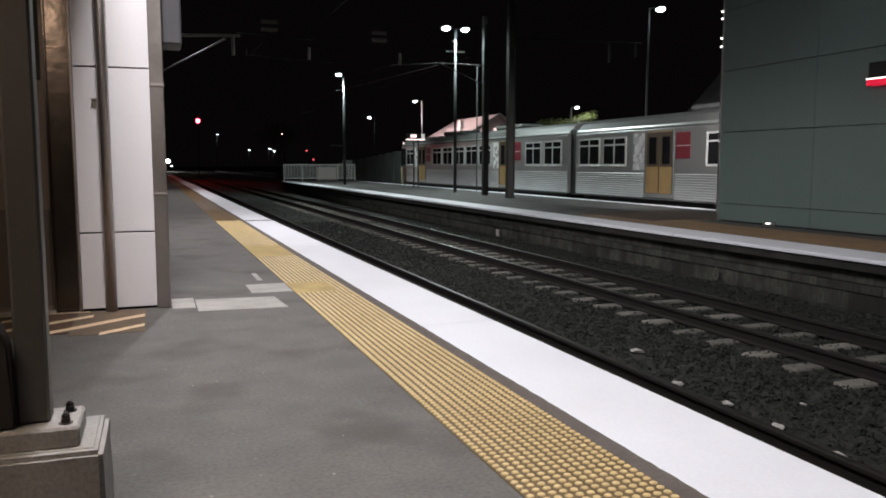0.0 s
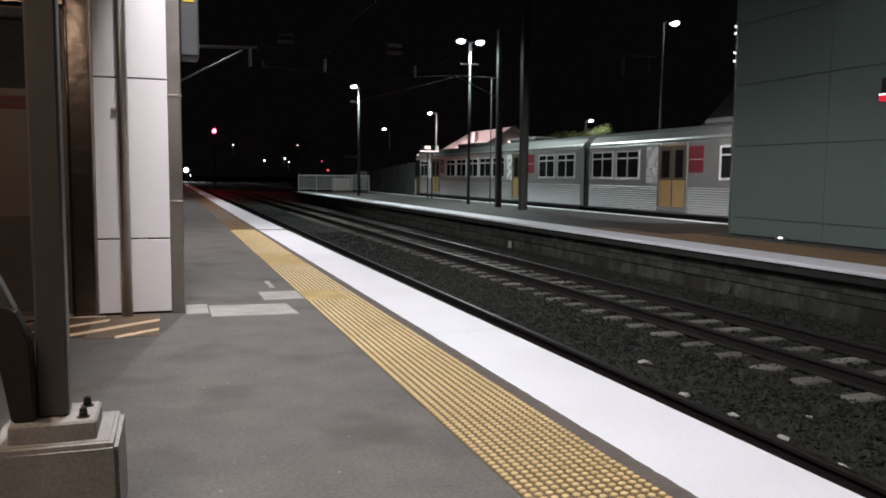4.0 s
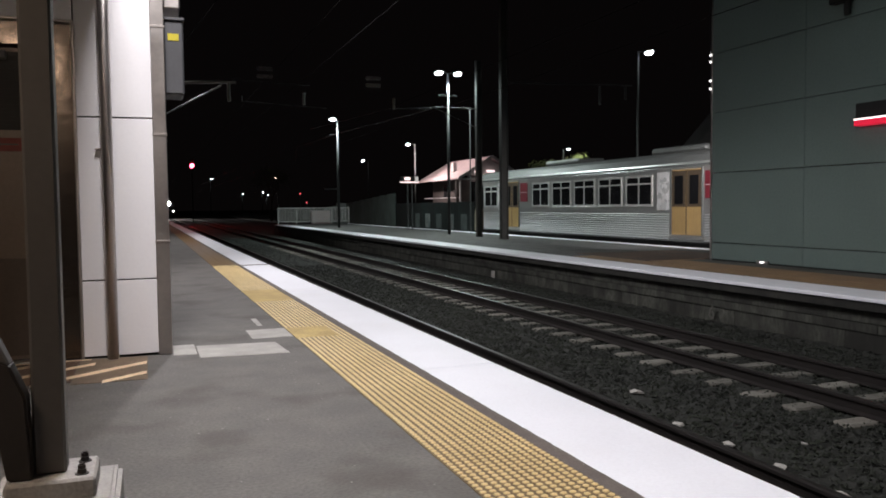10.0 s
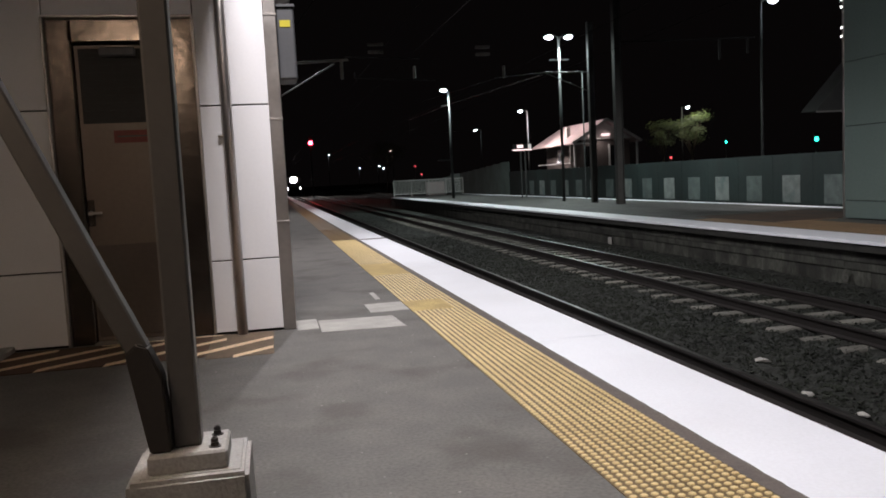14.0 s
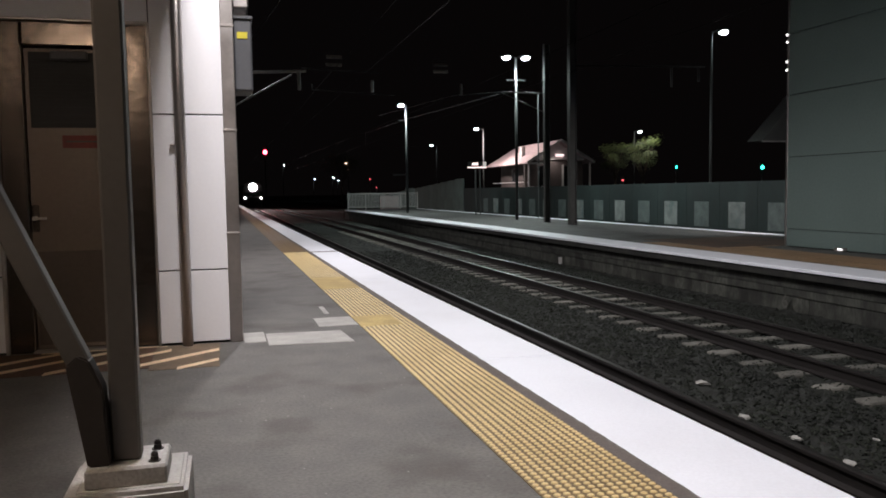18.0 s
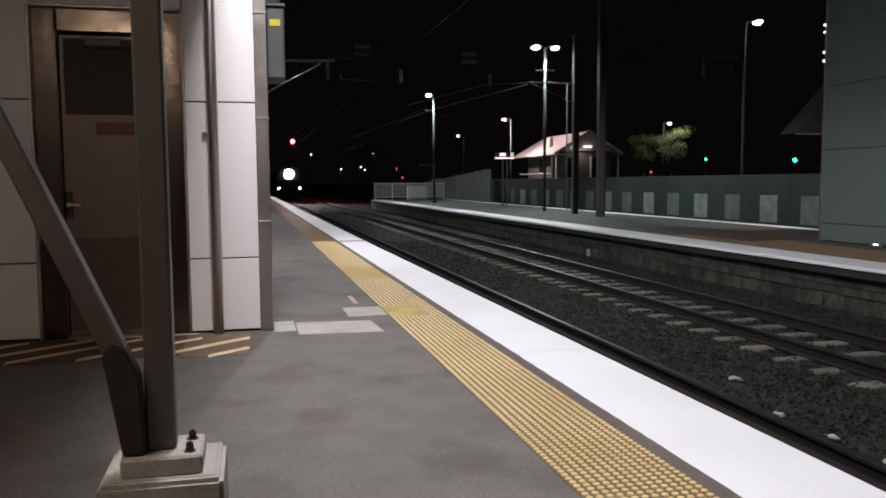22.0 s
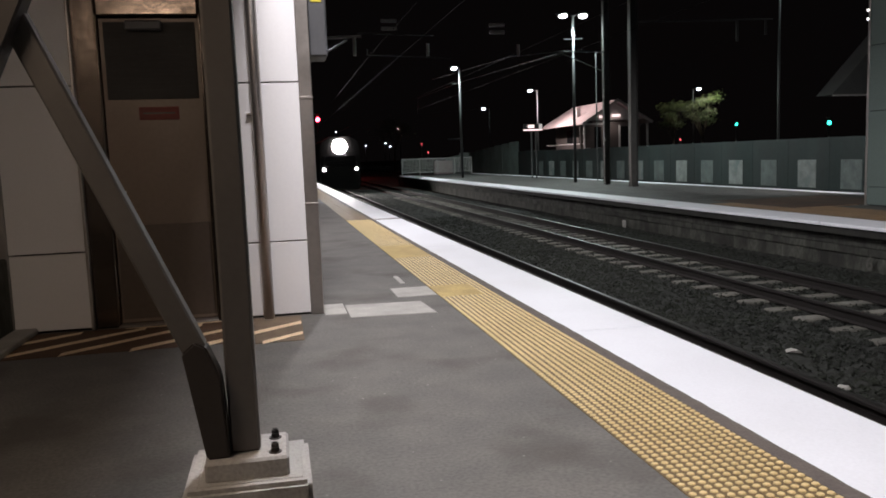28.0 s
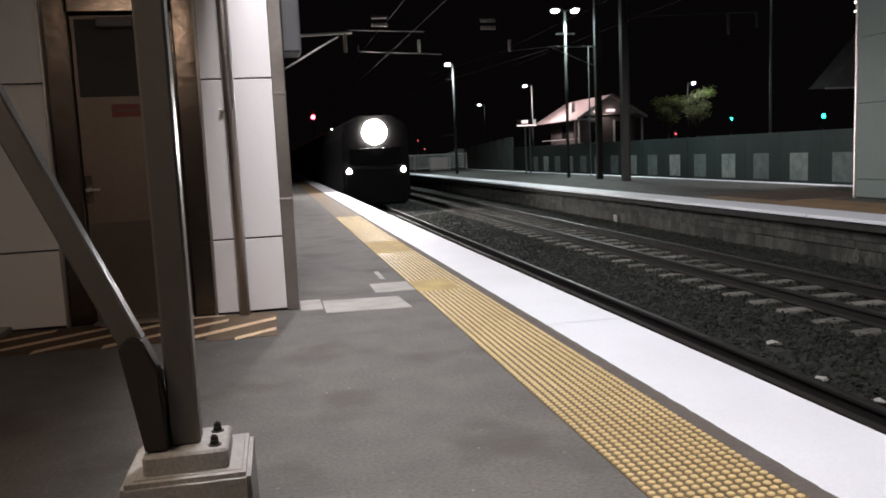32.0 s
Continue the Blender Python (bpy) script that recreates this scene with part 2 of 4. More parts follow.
M = {
    "old_asphalt": material("old_asphalt", (0.098, 0.096, 0.092), 0.9, 0, 0.35, 2.2, 40, 0.4, (0.060, 0.058, 0.056), 0.5, (0.034, 0.031, 0.028)),
    "asphalt": material("asphalt", (0.152, 0.143, 0.134), 0.85, 0, 0.34, 3.6, 55, 0.32, (0.112, 0.107, 0.101), 0.65, (0.058, 0.051, 0.045), speck=0.6),
    "coping": material("white_paint", (0.79, 0.80, 0.86), 0.55, 0, 0.06, 1.5, 60, 0.15, None, 0.10, (0.45, 0.43, 0.40)),
    "joint": material("joint_filler", (0.135, 0.112, 0.102), 0.9, 0, 0.25, 8, 80, 0.4),
    "tactile": material("tactile_plastic", (0.18, 0.118, 0.052), 0.65, 0, 0.25, 2.5, 60, 0.2, (0.14, 0.092, 0.040), 0.25, (0.19, 0.135, 0.065)),
    "stud": material("tactile_stud", (0.80, 0.63, 0.33), 0.5, 0, 0.22, 1.3, 60, 0.1, (0.66, 0.50, 0.24)),
    "pad": material("worn_tactile", (0.58, 0.43, 0.17), 0.85, 0, 0.3, 3, 60, 0.1, (0.42, 0.30, 0.12), 0.35, (0.30, 0.21, 0.09)),
    "patch": material("concrete_patch", (0.45, 0.435, 0.41), 0.85, 0, 0.2, 6, 90, 0.3, None, 0.3, (0.2, 0.19, 0.18)),
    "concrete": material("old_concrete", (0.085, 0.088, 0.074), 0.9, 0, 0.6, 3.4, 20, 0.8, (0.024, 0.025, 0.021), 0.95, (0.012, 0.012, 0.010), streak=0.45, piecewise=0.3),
    "plinth": material("plinth_concrete", (0.47, 0.45, 0.43), 0.85, 0, 0.25, 5, 70, 0.35, None, 0.4, (0.22, 0.19, 0.17)),
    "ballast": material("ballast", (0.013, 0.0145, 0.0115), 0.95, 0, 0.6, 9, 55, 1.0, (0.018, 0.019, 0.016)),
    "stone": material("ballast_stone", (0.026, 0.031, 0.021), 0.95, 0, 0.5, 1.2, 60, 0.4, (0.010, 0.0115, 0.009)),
    "sleeper": material("sleeper_concrete", (0.23, 0.22, 0.195), 0.9, 0, 0.35, 5, 50, 0.4, None, 0.55, (0.09, 0.078, 0.065), piecewise=0.35),
    "rust": material("rail_rust", (0.014, 0.010, 0.009), 0.8, 0.3, 0.4, 8, 80, 0.3),
    "railhead": material("rail_head", (0.11, 0.105, 0.098), 0.5, 1.0, 0.2, 10, 90, 0.05),
    "panel": material("white_panel", (0.78, 0.76, 0.78), 0.45, 0, 0.03, 0.8, 40, 0.02, None, 0.12, (0.5, 0.47, 0.46)),
    "gap": material("panel_gap", (0.03, 0.03, 0.03), 0.9),
    "steel": material("brushed_steel", (0.50, 0.46, 0.44), 0.40, 1.0, 0.10, 3, 25, 0.06),
    "frame": material("dark_steel", (0.17, 0.138, 0.118), 0.22, 1.0, 0.08, 2, 9, 0.35),
    "postpaint": material("galvanised_post", (0.15, 0.138, 0.128), 0.42, 0.4, 0.07, 3, 40, 0.02, None, 0.2, (0.10, 0.09, 0.08)),
    "sleeve": material("dark_sleeve", (0.034, 0.027, 0.023), 0.6, 0.0, 0.12, 5, 50, 0.05),
    "doormat": material("door_paint", (0.22, 0.17, 0.135), 0.4, 0.2, 0.10, 1.5, 30, 0.02, None, 0.35, (0.14, 0.085, 0.06)),
    "darkglass": material("dark_glass", (0.010, 0.010, 0.011), 0.12, 0, 0.1, 3, 30, 0.0),
    "ventdark": material("vent_dark", (0.030, 0.026, 0.024), 0.6, 0, 0.15, 3, 30, 0.02),
    "kick": material("kick_plate", (0.125, 0.096, 0.078), 0.45, 0.2, 0.12, 2, 30, 0.02),
    "hatchline": material("hatch_yellow", (0.92, 0.71, 0.47), 0.75, 0, 0.12, 6, 60, 0.2, None, 0.25, (0.35, 0.2, 0.11)),
    "hatchworn": material("hatch_worn", (0.22, 0.155, 0.105), 0.85, 0, 0.35, 5, 90, 0.3),
    "hatchbase": material("hatch_brown", (0.12, 0.060, 0.030), 0.85, 0, 0.3, 5, 90, 0.3),
    "grey_panel": material("grey_panel", (0.142, 0.192, 0.180), 0.55, 0, 0.10, 0.6, 20, 0.03),
    "train": material("stainless_steel", (0.50, 0.505, 0.49), 0.34, 0.82, 0.10, 1.2, 50, 0.03, vary=0.04),
    # polished panel; its pale half-diffuse colour stands in for bright reflections
    "polished": material("polished_steel", (0.90, 0.90, 0.89), 0.28, 0.4, 0.2, 3.0, 7, 0.4),
    "trainroof": material("train_roof", (0.13, 0.135, 0.13), 0.6, 0.3, 0.3, 2, 30, 0.1),
    # near-black puts the darkness round the headlight into the body's colour
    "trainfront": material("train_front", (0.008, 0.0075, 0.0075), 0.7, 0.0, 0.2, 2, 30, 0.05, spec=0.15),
    "trainyellow": material("door_yellow", (0.33, 0.215, 0.085), 0.5, 0, 0.15, 3, 30, 0.03),
    "cabcream": material("cab_cream", (0.50, 0.44, 0.30), 0.5, 0, 0.15, 3, 30, 0.03),
    "trainbrown": material("door_brown", (0.06, 0.040, 0.024), 0.5, 0, 0.15, 3, 30, 0.03),
    "trainred": material("panel_red", (0.13, 0.010, 0.018), 0.5, 0, 0.15, 3, 30, 0.03),
    "black": material("black_rubber", (0.015, 0.015, 0.015), 0.8, 0, 0.3, 3, 40, 0.1),
    "wire": material("wire", (0.012, 0.011, 0.010), 0.9, spec=0.1),
    # dirt on the near sleepers; on the island's edge beam also painted shade
    "grime_shade": material("grimy_shaded_concrete", (0.034, 0.033, 0.029), 0.95, 0, 0.5, 3, 30, 0.5, (0.011, 0.011, 0.010), 0.7, (0.008, 0.008, 0.007), streak=0.3),
    "faded": material("faded_paint", (0.115, 0.115, 0.10), 0.9, 0, 0.4, 14, 60, 0.3, None, 0.5, (0.05, 0.05, 0.045)),
    # ochre duller than the near studs; the island's weaker light is in it
    "oldtactile": material("dim_tactile", (0.30, 0.185, 0.095), 0.8, 0, 0.3, 2, 40, 0.2),
    "mast": material("mast_steel", (0.075, 0.075, 0.07), 0.6, 0.4, 0.3, 3, 40, 0.1),
    "lamppost": material("lamp_post_steel", (0.042, 0.045, 0.045), 0.6, 0.2, 0.2, 3, 40, 0.05),
    "fencepaint": material("fence_white", (0.62, 0.60, 0.58), 0.5, 0, 0.15, 4, 40, 0.05),
    "barrier": material("barrier_green", (0.0095, 0.0205, 0.0195), 0.8, 0, 0.35, 0.9, 14, 0.1, (0.006, 0.012, 0.0115), 0.3, (0.030, 0.050, 0.047), streak=0.4),
    "mural": material("pale_panel", (0.25, 0.27, 0.26), 0.8, 0, 0.4, 2.6, 20, 0.1, None, 0.85, (0.09, 0.12, 0.12)),
    "mural_dull": material("faded_panel", (0.13, 0.155, 0.15), 0.8, 0, 0.4, 2.2, 20, 0.1, None, 0.6, (0.06, 0.085, 0.085)),
    "farwall": material("pale_teal_wall", (0.21, 0.26, 0.24), 0.8, 0, 0.3, 0.9, 20, 0.1, None, 0.5, (0.11, 0.15, 0.135)),
    "rib": material("rib_steel", (0.70, 0.70, 0.69), 0.30, 0.85, 0.05, 1.0, 20, 0.0, vary=0.02),
    "alu": material("window_aluminium", (0.62, 0.62, 0.60), 0.4, 0.4, 0.1, 3, 40, 0.03),
    "paving": material("brown_paving", (0.115, 0.060, 0.036), 0.85, 0, 0.4, 1.3, 14, 0.3, (0.06, 0.034, 0.022), 0.5, (0.03, 0.022, 0.018)),
    "paleline": material("pale_edging", (0.34, 0.22, 0.14), 0.8, 0, 0.3, 2, 40, 0.2),
    "roofpink": material("roof_sheet", (0.62, 0.48, 0.48), 0.6, 0.1, 0.2, 2, 30, 0.1),
    "hutwall": material("hut_wall", (0.085, 0.068, 0.063), 0.8, 0, 0.2, 2, 30, 0.1),
    "bark": material("bark", (0.10, 0.075, 0.055), 0.9, 0, 0.4, 8, 60, 0.5),
    "leaf": material("leaf", (0.14, 0.165, 0.06), 0.6, 0, 0.4, 5, 30, 0.1, (0.05, 0.08, 0.02)),
    "soil": material("soil", (0.05, 0.045, 0.035), 0.95, 0, 0.4, 0.3, 6, 0.5),
    "shedgrey": material("shed_sheet", (0.15, 0.155, 0.15), 0.7, 0, 0.2, 2, 20, 0.1),
    "cabinet": material("cabinet_grey", (0.085, 0.085, 0.092), 0.5, 0.2, 0.1, 4, 50, 0.05),
    # the sticker is no lamp; a trace of emission brightens its yellow
    "sticker": glow("sticker_yellow_glow", (0.5, 0.42, 0.05), 0.01),
    "redlabel": material("red_label", (0.24, 0.05, 0.04), 0.6),
    "insulator": material("insulator", (0.25, 0.22, 0.2), 0.4),
    "lamp": glow("lamp_cool", (0.86, 0.97, 1.0), 34),
    "lampwarm": glow("lamp_warm", (1.0, 0.62, 0.5), 14),
    "head": glow("headlight_bloom", (1.0, 0.93, 0.90), 420),
    "marker": glow("marker_glow", (1.0, 0.93, 0.9), 30),
    "red": glow("signal_red", (1.0, 0.03, 0.06), 60),
    "green": glow("signal_green", (0.02, 0.9, 0.55), 14),
    "redstrip": glow("sign_red", (0.75, 0.015, 0.05), 0.7),
    "letters": glow("sign_letters", (1.0, 0.95, 0.95), 2.2),
    "board": glow("board_glow", (1.0, 0.75, 0.75), 1.6),
    "paleface": glow("board_pale", (0.8, 0.75, 0.72), 0.35),
    "tail": glow("tail_red", (1.0, 0.1, 0.12), 3.0),
}


# ---- mesh helpers ----
def add_box(bm, x0, y0, z0, x1, y1, z1, bevel=0.0):
    r = bmesh.ops.create_cube(bm, size=1)
    vs = r["verts"]
    for v in vs:
        v.co = Vector(((x0 + x1) / 2 + v.co.x * (x1 - x0), (y0 + y1) / 2 + v.co.y * (y1 - y0), (z0 + z1) / 2 + v.co.z * (z1 - z0)))
    if bevel:
        es = list({e for v in vs for e in v.link_edges})
        bmesh.ops.bevel(bm, geom=es, offset=bevel, segments=1, affect="EDGES")


def box(x0, y0, z0, x1, y1, z1, bevel=0.0):
    bm = bmesh.new()
    add_box(bm, x0, y0, z0, x1, y1, z1, bevel)
    return bm


def add_tube(bm, a, b, r, r2=None, sides=10):
    a, b = Vector(a), Vector(b)
    d = b - a
    res = bmesh.ops.create_cone(bm, cap_ends=True, segments=sides, radius1=r, radius2=r if r2 is None else r2, depth=d.length)
    m = Matrix.Translation((a + b) / 2) @ d.to_track_quat("Z", "Y").to_matrix().to_4x4()
    bmesh.ops.transform(bm, matrix=m, verts=res["verts"])


def tube(a, b, r, r2=None, sides=10):
    bm = bmesh.new()
    add_tube(bm, a, b, r, r2, sides)
    return bm


def pipe(points, r, sides=8):
    bm = bmesh.new()
    for a, b in zip(points, points[1:]):
        add_tube(bm, a, b, r, None, sides)
    return bm


def bar(a, b, w, d, bevel=0.004):
    """A square bar of width w and depth d from a to b."""
    a, b = Vector(a), Vector(b)
    L = (b - a).length
    bm = box(-w / 2, -d / 2, 0, w / 2, d / 2, L, bevel)
    zax = (b - a).normalized()
    yax = Vector((0, 1, 0))
    xax = yax.cross(zax).normalized()
    yax = zax.cross(xax)
    m = Matrix((xax, yax, zax)).transposed().to_4x4()
    bm.transform(Matrix.Translation(a) @ m)
    return bm


def extrude_profile(pts, y0, y1, cap=True):
    """A profile in x, z pulled along y."""
    bm = bmesh.new()
    a = [bm.verts.new((x, y0, z)) for x, z in pts]
    b = [bm.verts.new((x, y1, z)) for x, z in pts]
    n = len(pts)
    for i in range(n):
        bm.faces.new((a[i], a[(i + 1) % n], b[(i + 1) % n], b[i]))
    if cap:
        bm.faces.new(a[::-1])
        bm.faces.new(b)
    bmesh.ops.recalc_face_normals(bm, faces=bm.faces)
    return bm


def mesh(name, bm, mat, smooth=False):
    me = bpy.data.meshes.new(name)
    bm.to_mesh(me)
    bm.free()
    me.materials.append(M[mat])
    if smooth:
        for p in me.polygons:
            p.use_smooth = True
    return me


def thing(name, label, category, bm=None, mat=None, group="", kind="", at=None, smooth=False):
    ob = new(name, mesh(name, bm, mat, smooth) if bm else None)
    if at is not None:
        ob.matrix_world = Matrix.Translation(at)
    return tagged(ob, label, category, group, kind)


def part(name, bm, mat, parent, label="", smooth=False):
    ob = new(name, mesh(name, bm, mat, smooth))
    ob.parent = parent
    return tagged(ob, label)


def pieces(name, me, places, parent):
    for p in places:
        ob = new(name, me)
        ob.parent = parent
        ob.location = p


# ---- ground and tracks ----
OPP = -0.20          # height of the island platform
EDGE, OPPX, FARX = 1.165, 8.25, 14.55
TACT, COPE = 0.508, 0.585     # inner edges of the dark joint and of the white coping
GRADE = 0.0030       # gentle climb of the line away from the near platform
RAIL = -0.80


def jittered_grid(x0, x1, y0, y1, step, z, amp, seed):
    rng = np.random.default_rng(seed)
    nx, ny = int((x1 - x0) / step) + 1, int((y1 - y0) / step) + 1
    gx, gy = np.meshgrid(np.linspace(x0, x1, nx), np.linspace(y0, y1, ny))
    gz = z + rng.normal(0, amp, gx.shape)
    verts = np.stack([gx + rng.normal(0, step * 0.2, gx.shape), gy + rng.normal(0, step * 0.2, gx.shape), gz], -1).reshape(-1, 3)
    faces = [(j * nx + i, j * nx + i + 1, (j + 1) * nx + i + 1, (j + 1) * nx + i) for j in range(ny - 1) for i in range(nx - 1)]
    return verts.tolist(), faces


ground = thing("ground", "dark soil and grass round the railway at night", "ground", box(-400, -120, -1.6, 500, 900, -1.25), "soil", kind="structure")
bal = bpy.data.meshes.new("ballast_bed")
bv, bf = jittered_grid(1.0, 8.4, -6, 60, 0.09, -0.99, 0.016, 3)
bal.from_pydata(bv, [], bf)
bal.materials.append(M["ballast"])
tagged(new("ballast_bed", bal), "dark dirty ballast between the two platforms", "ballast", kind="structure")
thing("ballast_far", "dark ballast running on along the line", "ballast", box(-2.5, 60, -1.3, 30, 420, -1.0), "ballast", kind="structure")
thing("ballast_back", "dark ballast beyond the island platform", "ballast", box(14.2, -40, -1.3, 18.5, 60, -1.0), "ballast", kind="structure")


def stones(count, area, z, smin, smax, seed):
    rng = np.random.default_rng(seed)
    base = np.array([(1, 0, 0), (-1, 0, 0), (0, 1, 0), (0, -1, 0), (0, 0, 1), (0, 0, -1)], float)
    tri = np.array([(0, 2, 4), (2, 1, 4), (1, 3, 4), (3, 0, 4), (2, 0, 5), (1, 2, 5), (3, 1, 5), (0, 3, 5)])
    c = np.stack([rng.uniform(area[0], area[1], count), area[2] + (area[3] - area[2]) * rng.random(count) ** 1.4, np.full(count, z) + rng.normal(0, 0.012, count)], -1)
    s = rng.uniform(smin, smax, (count, 1, 1)) * rng.uniform(0.55, 1.2, (count, 6, 1))
    v = base[None] + rng.normal(0, 0.28, (count, 6, 3))
    v = v * s * np.array([1, 1, 0.75]) + c[:, None]
    f = tri[None] + (np.arange(count) * 6)[:, None, None]
    me = bpy.data.meshes.new("ballast_stones")
    me.from_pydata(v.reshape(-1, 3).tolist(), [], f.reshape(-1, 3).tolist())
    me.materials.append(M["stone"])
    return me


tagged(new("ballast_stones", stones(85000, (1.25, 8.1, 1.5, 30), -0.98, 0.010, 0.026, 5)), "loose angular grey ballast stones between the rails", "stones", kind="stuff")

prof = [(-0.065, -0.16), (0.065, -0.16), (0.065, -0.148), (0.012, -0.13), (0.012, -0.045), (0.035, -0.035), (0.035, -0.008), (0.028, 0),
        (-0.028, 0), (-0.035, -0.008), (-0.035, -0.035), (-0.012, -0.045), (-0.012, -0.13), (-0.065, -0.148)]
head = [(-0.026, 0.0), (0.026, 0.0), (0.026, 0.002), (-0.026, 0.002)]
for cx, gr in ((2.50, "rails of the near track"), (5.95, "rails of the middle track"), (16.15, "rails behind the island platform")):
    for s in (-0.57, 0.57):
        r = thing("rail", "rusty steel rail with a polished head", "rail", extrude_profile([(cx + s + x, RAIL + z) for x, z in prof], -30, 420), "rust", group=gr)
        part("rail_head", extrude_profile([(cx + s + x, RAIL + z) for x, z in head], -30, 420), "railhead", r, "polished running surface")

sleeper_mesh = mesh("sleeper", box(-1.02, -0.115, -0.11, 1.02, 0.115, 0.006, 0.02), "sleeper")
dirty_mesh = mesh("sleeper", box(-1.06, -0.115, -0.11, 1.06, 0.115, -0.025, 0.02), "grime_shade")
for cx, sm in ((2.50, dirty_mesh), (5.97, sleeper_mesh)):
    for i in range(78):
        ob = new("sleeper", sm)
        ob.location = (cx, (-3.59 if cx > 4 else -3.72) + i * 0.645 + random.uniform(-0.02, 0.02), RAIL - 0.164 - random.choice((0, 0, 0.003, 0.006)))
        tagged(ob, "weathered concrete sleeper bedded in ballast", "sleeper", "sleepers of the track")

# the first is litter; those near x 3.45 stand for pale sleeper clips
for x, y, r in ((3.875, 8.51, 0.07), (3.47, 7.23, 0.05), (3.49, 6.54, 0.05), (3.46, 5.88, 0.05), (3.41, 5.24, 0.045), (4.25, 5.55, 0.03), (4.10, 6.30, 0.03)):
    bm = bmesh.new()
    bmesh.ops.create_icosphere(bm, subdivisions=1, radius=r)
    for v in bm.verts:
        v.co = Vector((v.co.x * random.uniform(0.6, 1.4), v.co.y * random.uniform(0.8, 2.0), v.co.z * random.uniform(0.2, 0.6)))
    thing("litter", "small pale lump lying on the ballast", "litter", bm, "patch", at=(x, y, -0.95))

# ---- near platform ----
platform = thing("platform_near", "asphalt platform surface with worn dark stains", "platform", box(-9.0, -25, -0.30, 0.0, 130, 0.0), "asphalt", kind="structure")
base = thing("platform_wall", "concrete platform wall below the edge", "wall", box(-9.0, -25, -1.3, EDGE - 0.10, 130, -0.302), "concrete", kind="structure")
Y_COPING = [-6.0, 0.35, 6.3, 12.2, 18.1, 24.1, 30.2, 36.4, 48.5, 60.5, 72.5, 90.5, 110.0, 130.0]
for a, b in zip(Y_COPING, Y_COPING[1:]):
    part("coping_slab", box(COPE, a + 0.006, -0.298, EDGE, b - 0.006, 0.004, 0.008), "coping", platform, "white painted edge slab")
part("slab_joint", box(0.27, 18.0, 0.0, EDGE - 0.01, 18.22, 0.0065), "joint", platform, "dark joint across the edge")
part("edge_strip", box(TACT, -25, -0.298, COPE, 130, 0.001), "joint", platform, "dark joint between tactile strip and edge")
jag = bmesh.new()
last = None
for i in range(420):
    y = 1.0 + i * 0.05
    pair = (jag.verts.new((TACT - 0.004 + random.uniform(-0.002, 0.002), y, 0.0058)), jag.verts.new((COPE + 0.003 + random.uniform(-0.003, 0.003), y, 0.0058)))
    if last:
        jag.faces.new((last[0], last[1], pair[1], pair[0]))
    last = pair
part("filler_bead", jag, "joint", platform, "ragged dark filler along the joint")
part("rubber_edge", box(EDGE, -6, -0.11, EDGE + 0.03, 130, -0.02, 0.01), "black", platform, "black rubber fender along the edge")
TILE = TACT / 2
tile = mesh("tactile_tile", box(0.001, 0.001, -0.05, TILE - 0.001, TILE - 0.001, 0.004, 0.001), "tactile")
for i in range(126):
    y = 1.2 + i * TILE
    for x in (0.0, TILE):
        ob = new("tactile_tile", tile)
        ob.parent = platform
        ob.location = (x, y, 0.0)
part("tactile_far", box(0.0, 1.2 + 126 * TILE, -0.05, TACT, 130, 0.004), "tactile", platform, "ochre tactile strip running on")
part("tactile_back", box(0.0, -25, -0.05, TACT, 1.2, 0.004), "tactile", platform, "ochre tactile strip running on")


STUD = [(math.cos(2 * math.pi * j / 8), math.sin(2 * math.pi * j / 8)) for j in range(8)]


def stud_at(x, y, verts, faces):
    o = len(verts)
    for r, z in ((0.0152, 0.004), (0.0138, 0.0076), (0.0100, 0.0094)):
        verts += [(x + r * c, y + r * s, z) for c, s in STUD]
    for k in (o, o + 8):
        faces += [(k + j, k + (j + 1) % 8, k + 8 + (j + 1) % 8, k + 8 + j) for j in range(8)]
    faces.append([o + 16 + j for j in range(8)])


def studs():
    verts, faces, near = [], [], []
    pitch = TACT / 12
    for iy in range(int(17.0 / pitch)):
        for ix in range(12):
            x, y = pitch * (ix + 0.5), 1.2 + pitch * (iy + 0.5)
            if 8.05 < y < 8.7 and x < 0.40 or 11.1 < y < 12.6:
                continue
            if 3.0 < y < 4.05:
                near.append((x, y, 0.0))
            else:
                stud_at(x, y, verts, faces)
    me = bpy.data.meshes.new("tactile_studs")
    me.from_pydata(verts, [], faces)
    me.materials.append(M["stud"])
    tagged(new("tactile_studs", me), "rows of small round warning studs", "studs", kind="stuff")
    verts, faces = [], []
    stud_at(0.0, 0.0, verts, faces)
    one = bpy.data.meshes.new("stud")
    one.from_pydata(verts, [], faces)
    one.materials.append(M["stud"])
    pieces("stud", one, near, platform)


studs()
part("worn_tactile", box(0.004, 8.05, 0.0, 0.40, 8.7, 0.0075, 0.002), "pad", platform, "smooth worn tactile pad")
part("worn_tactile", box(0.004, 11.1, 0.0, TACT - 0.004, 12.6, 0.0075, 0.002), "pad", platform, "smooth worn tactile pad")
thing("concrete_patch", "pale concrete repair slab beside the wall", "slab", box(-1.055, 7.60, -0.02, -0.875, 8.08, 0.006, 0.004), "patch")
bm = box(-0.865, 7.42, -0.02, -0.17, 7.98, 0.006, 0.004)
for v in bm.verts:
    v.co.x += (v.co.y - 7.42) * -0.06 if v.co.x > -0.5 else 0
    v.co.y -= 0.05 * (v.co.x + 0.865) / 0.7
thing("concrete_patch", "pale concrete repair slab let into the asphalt", "slab", bm, "patch")
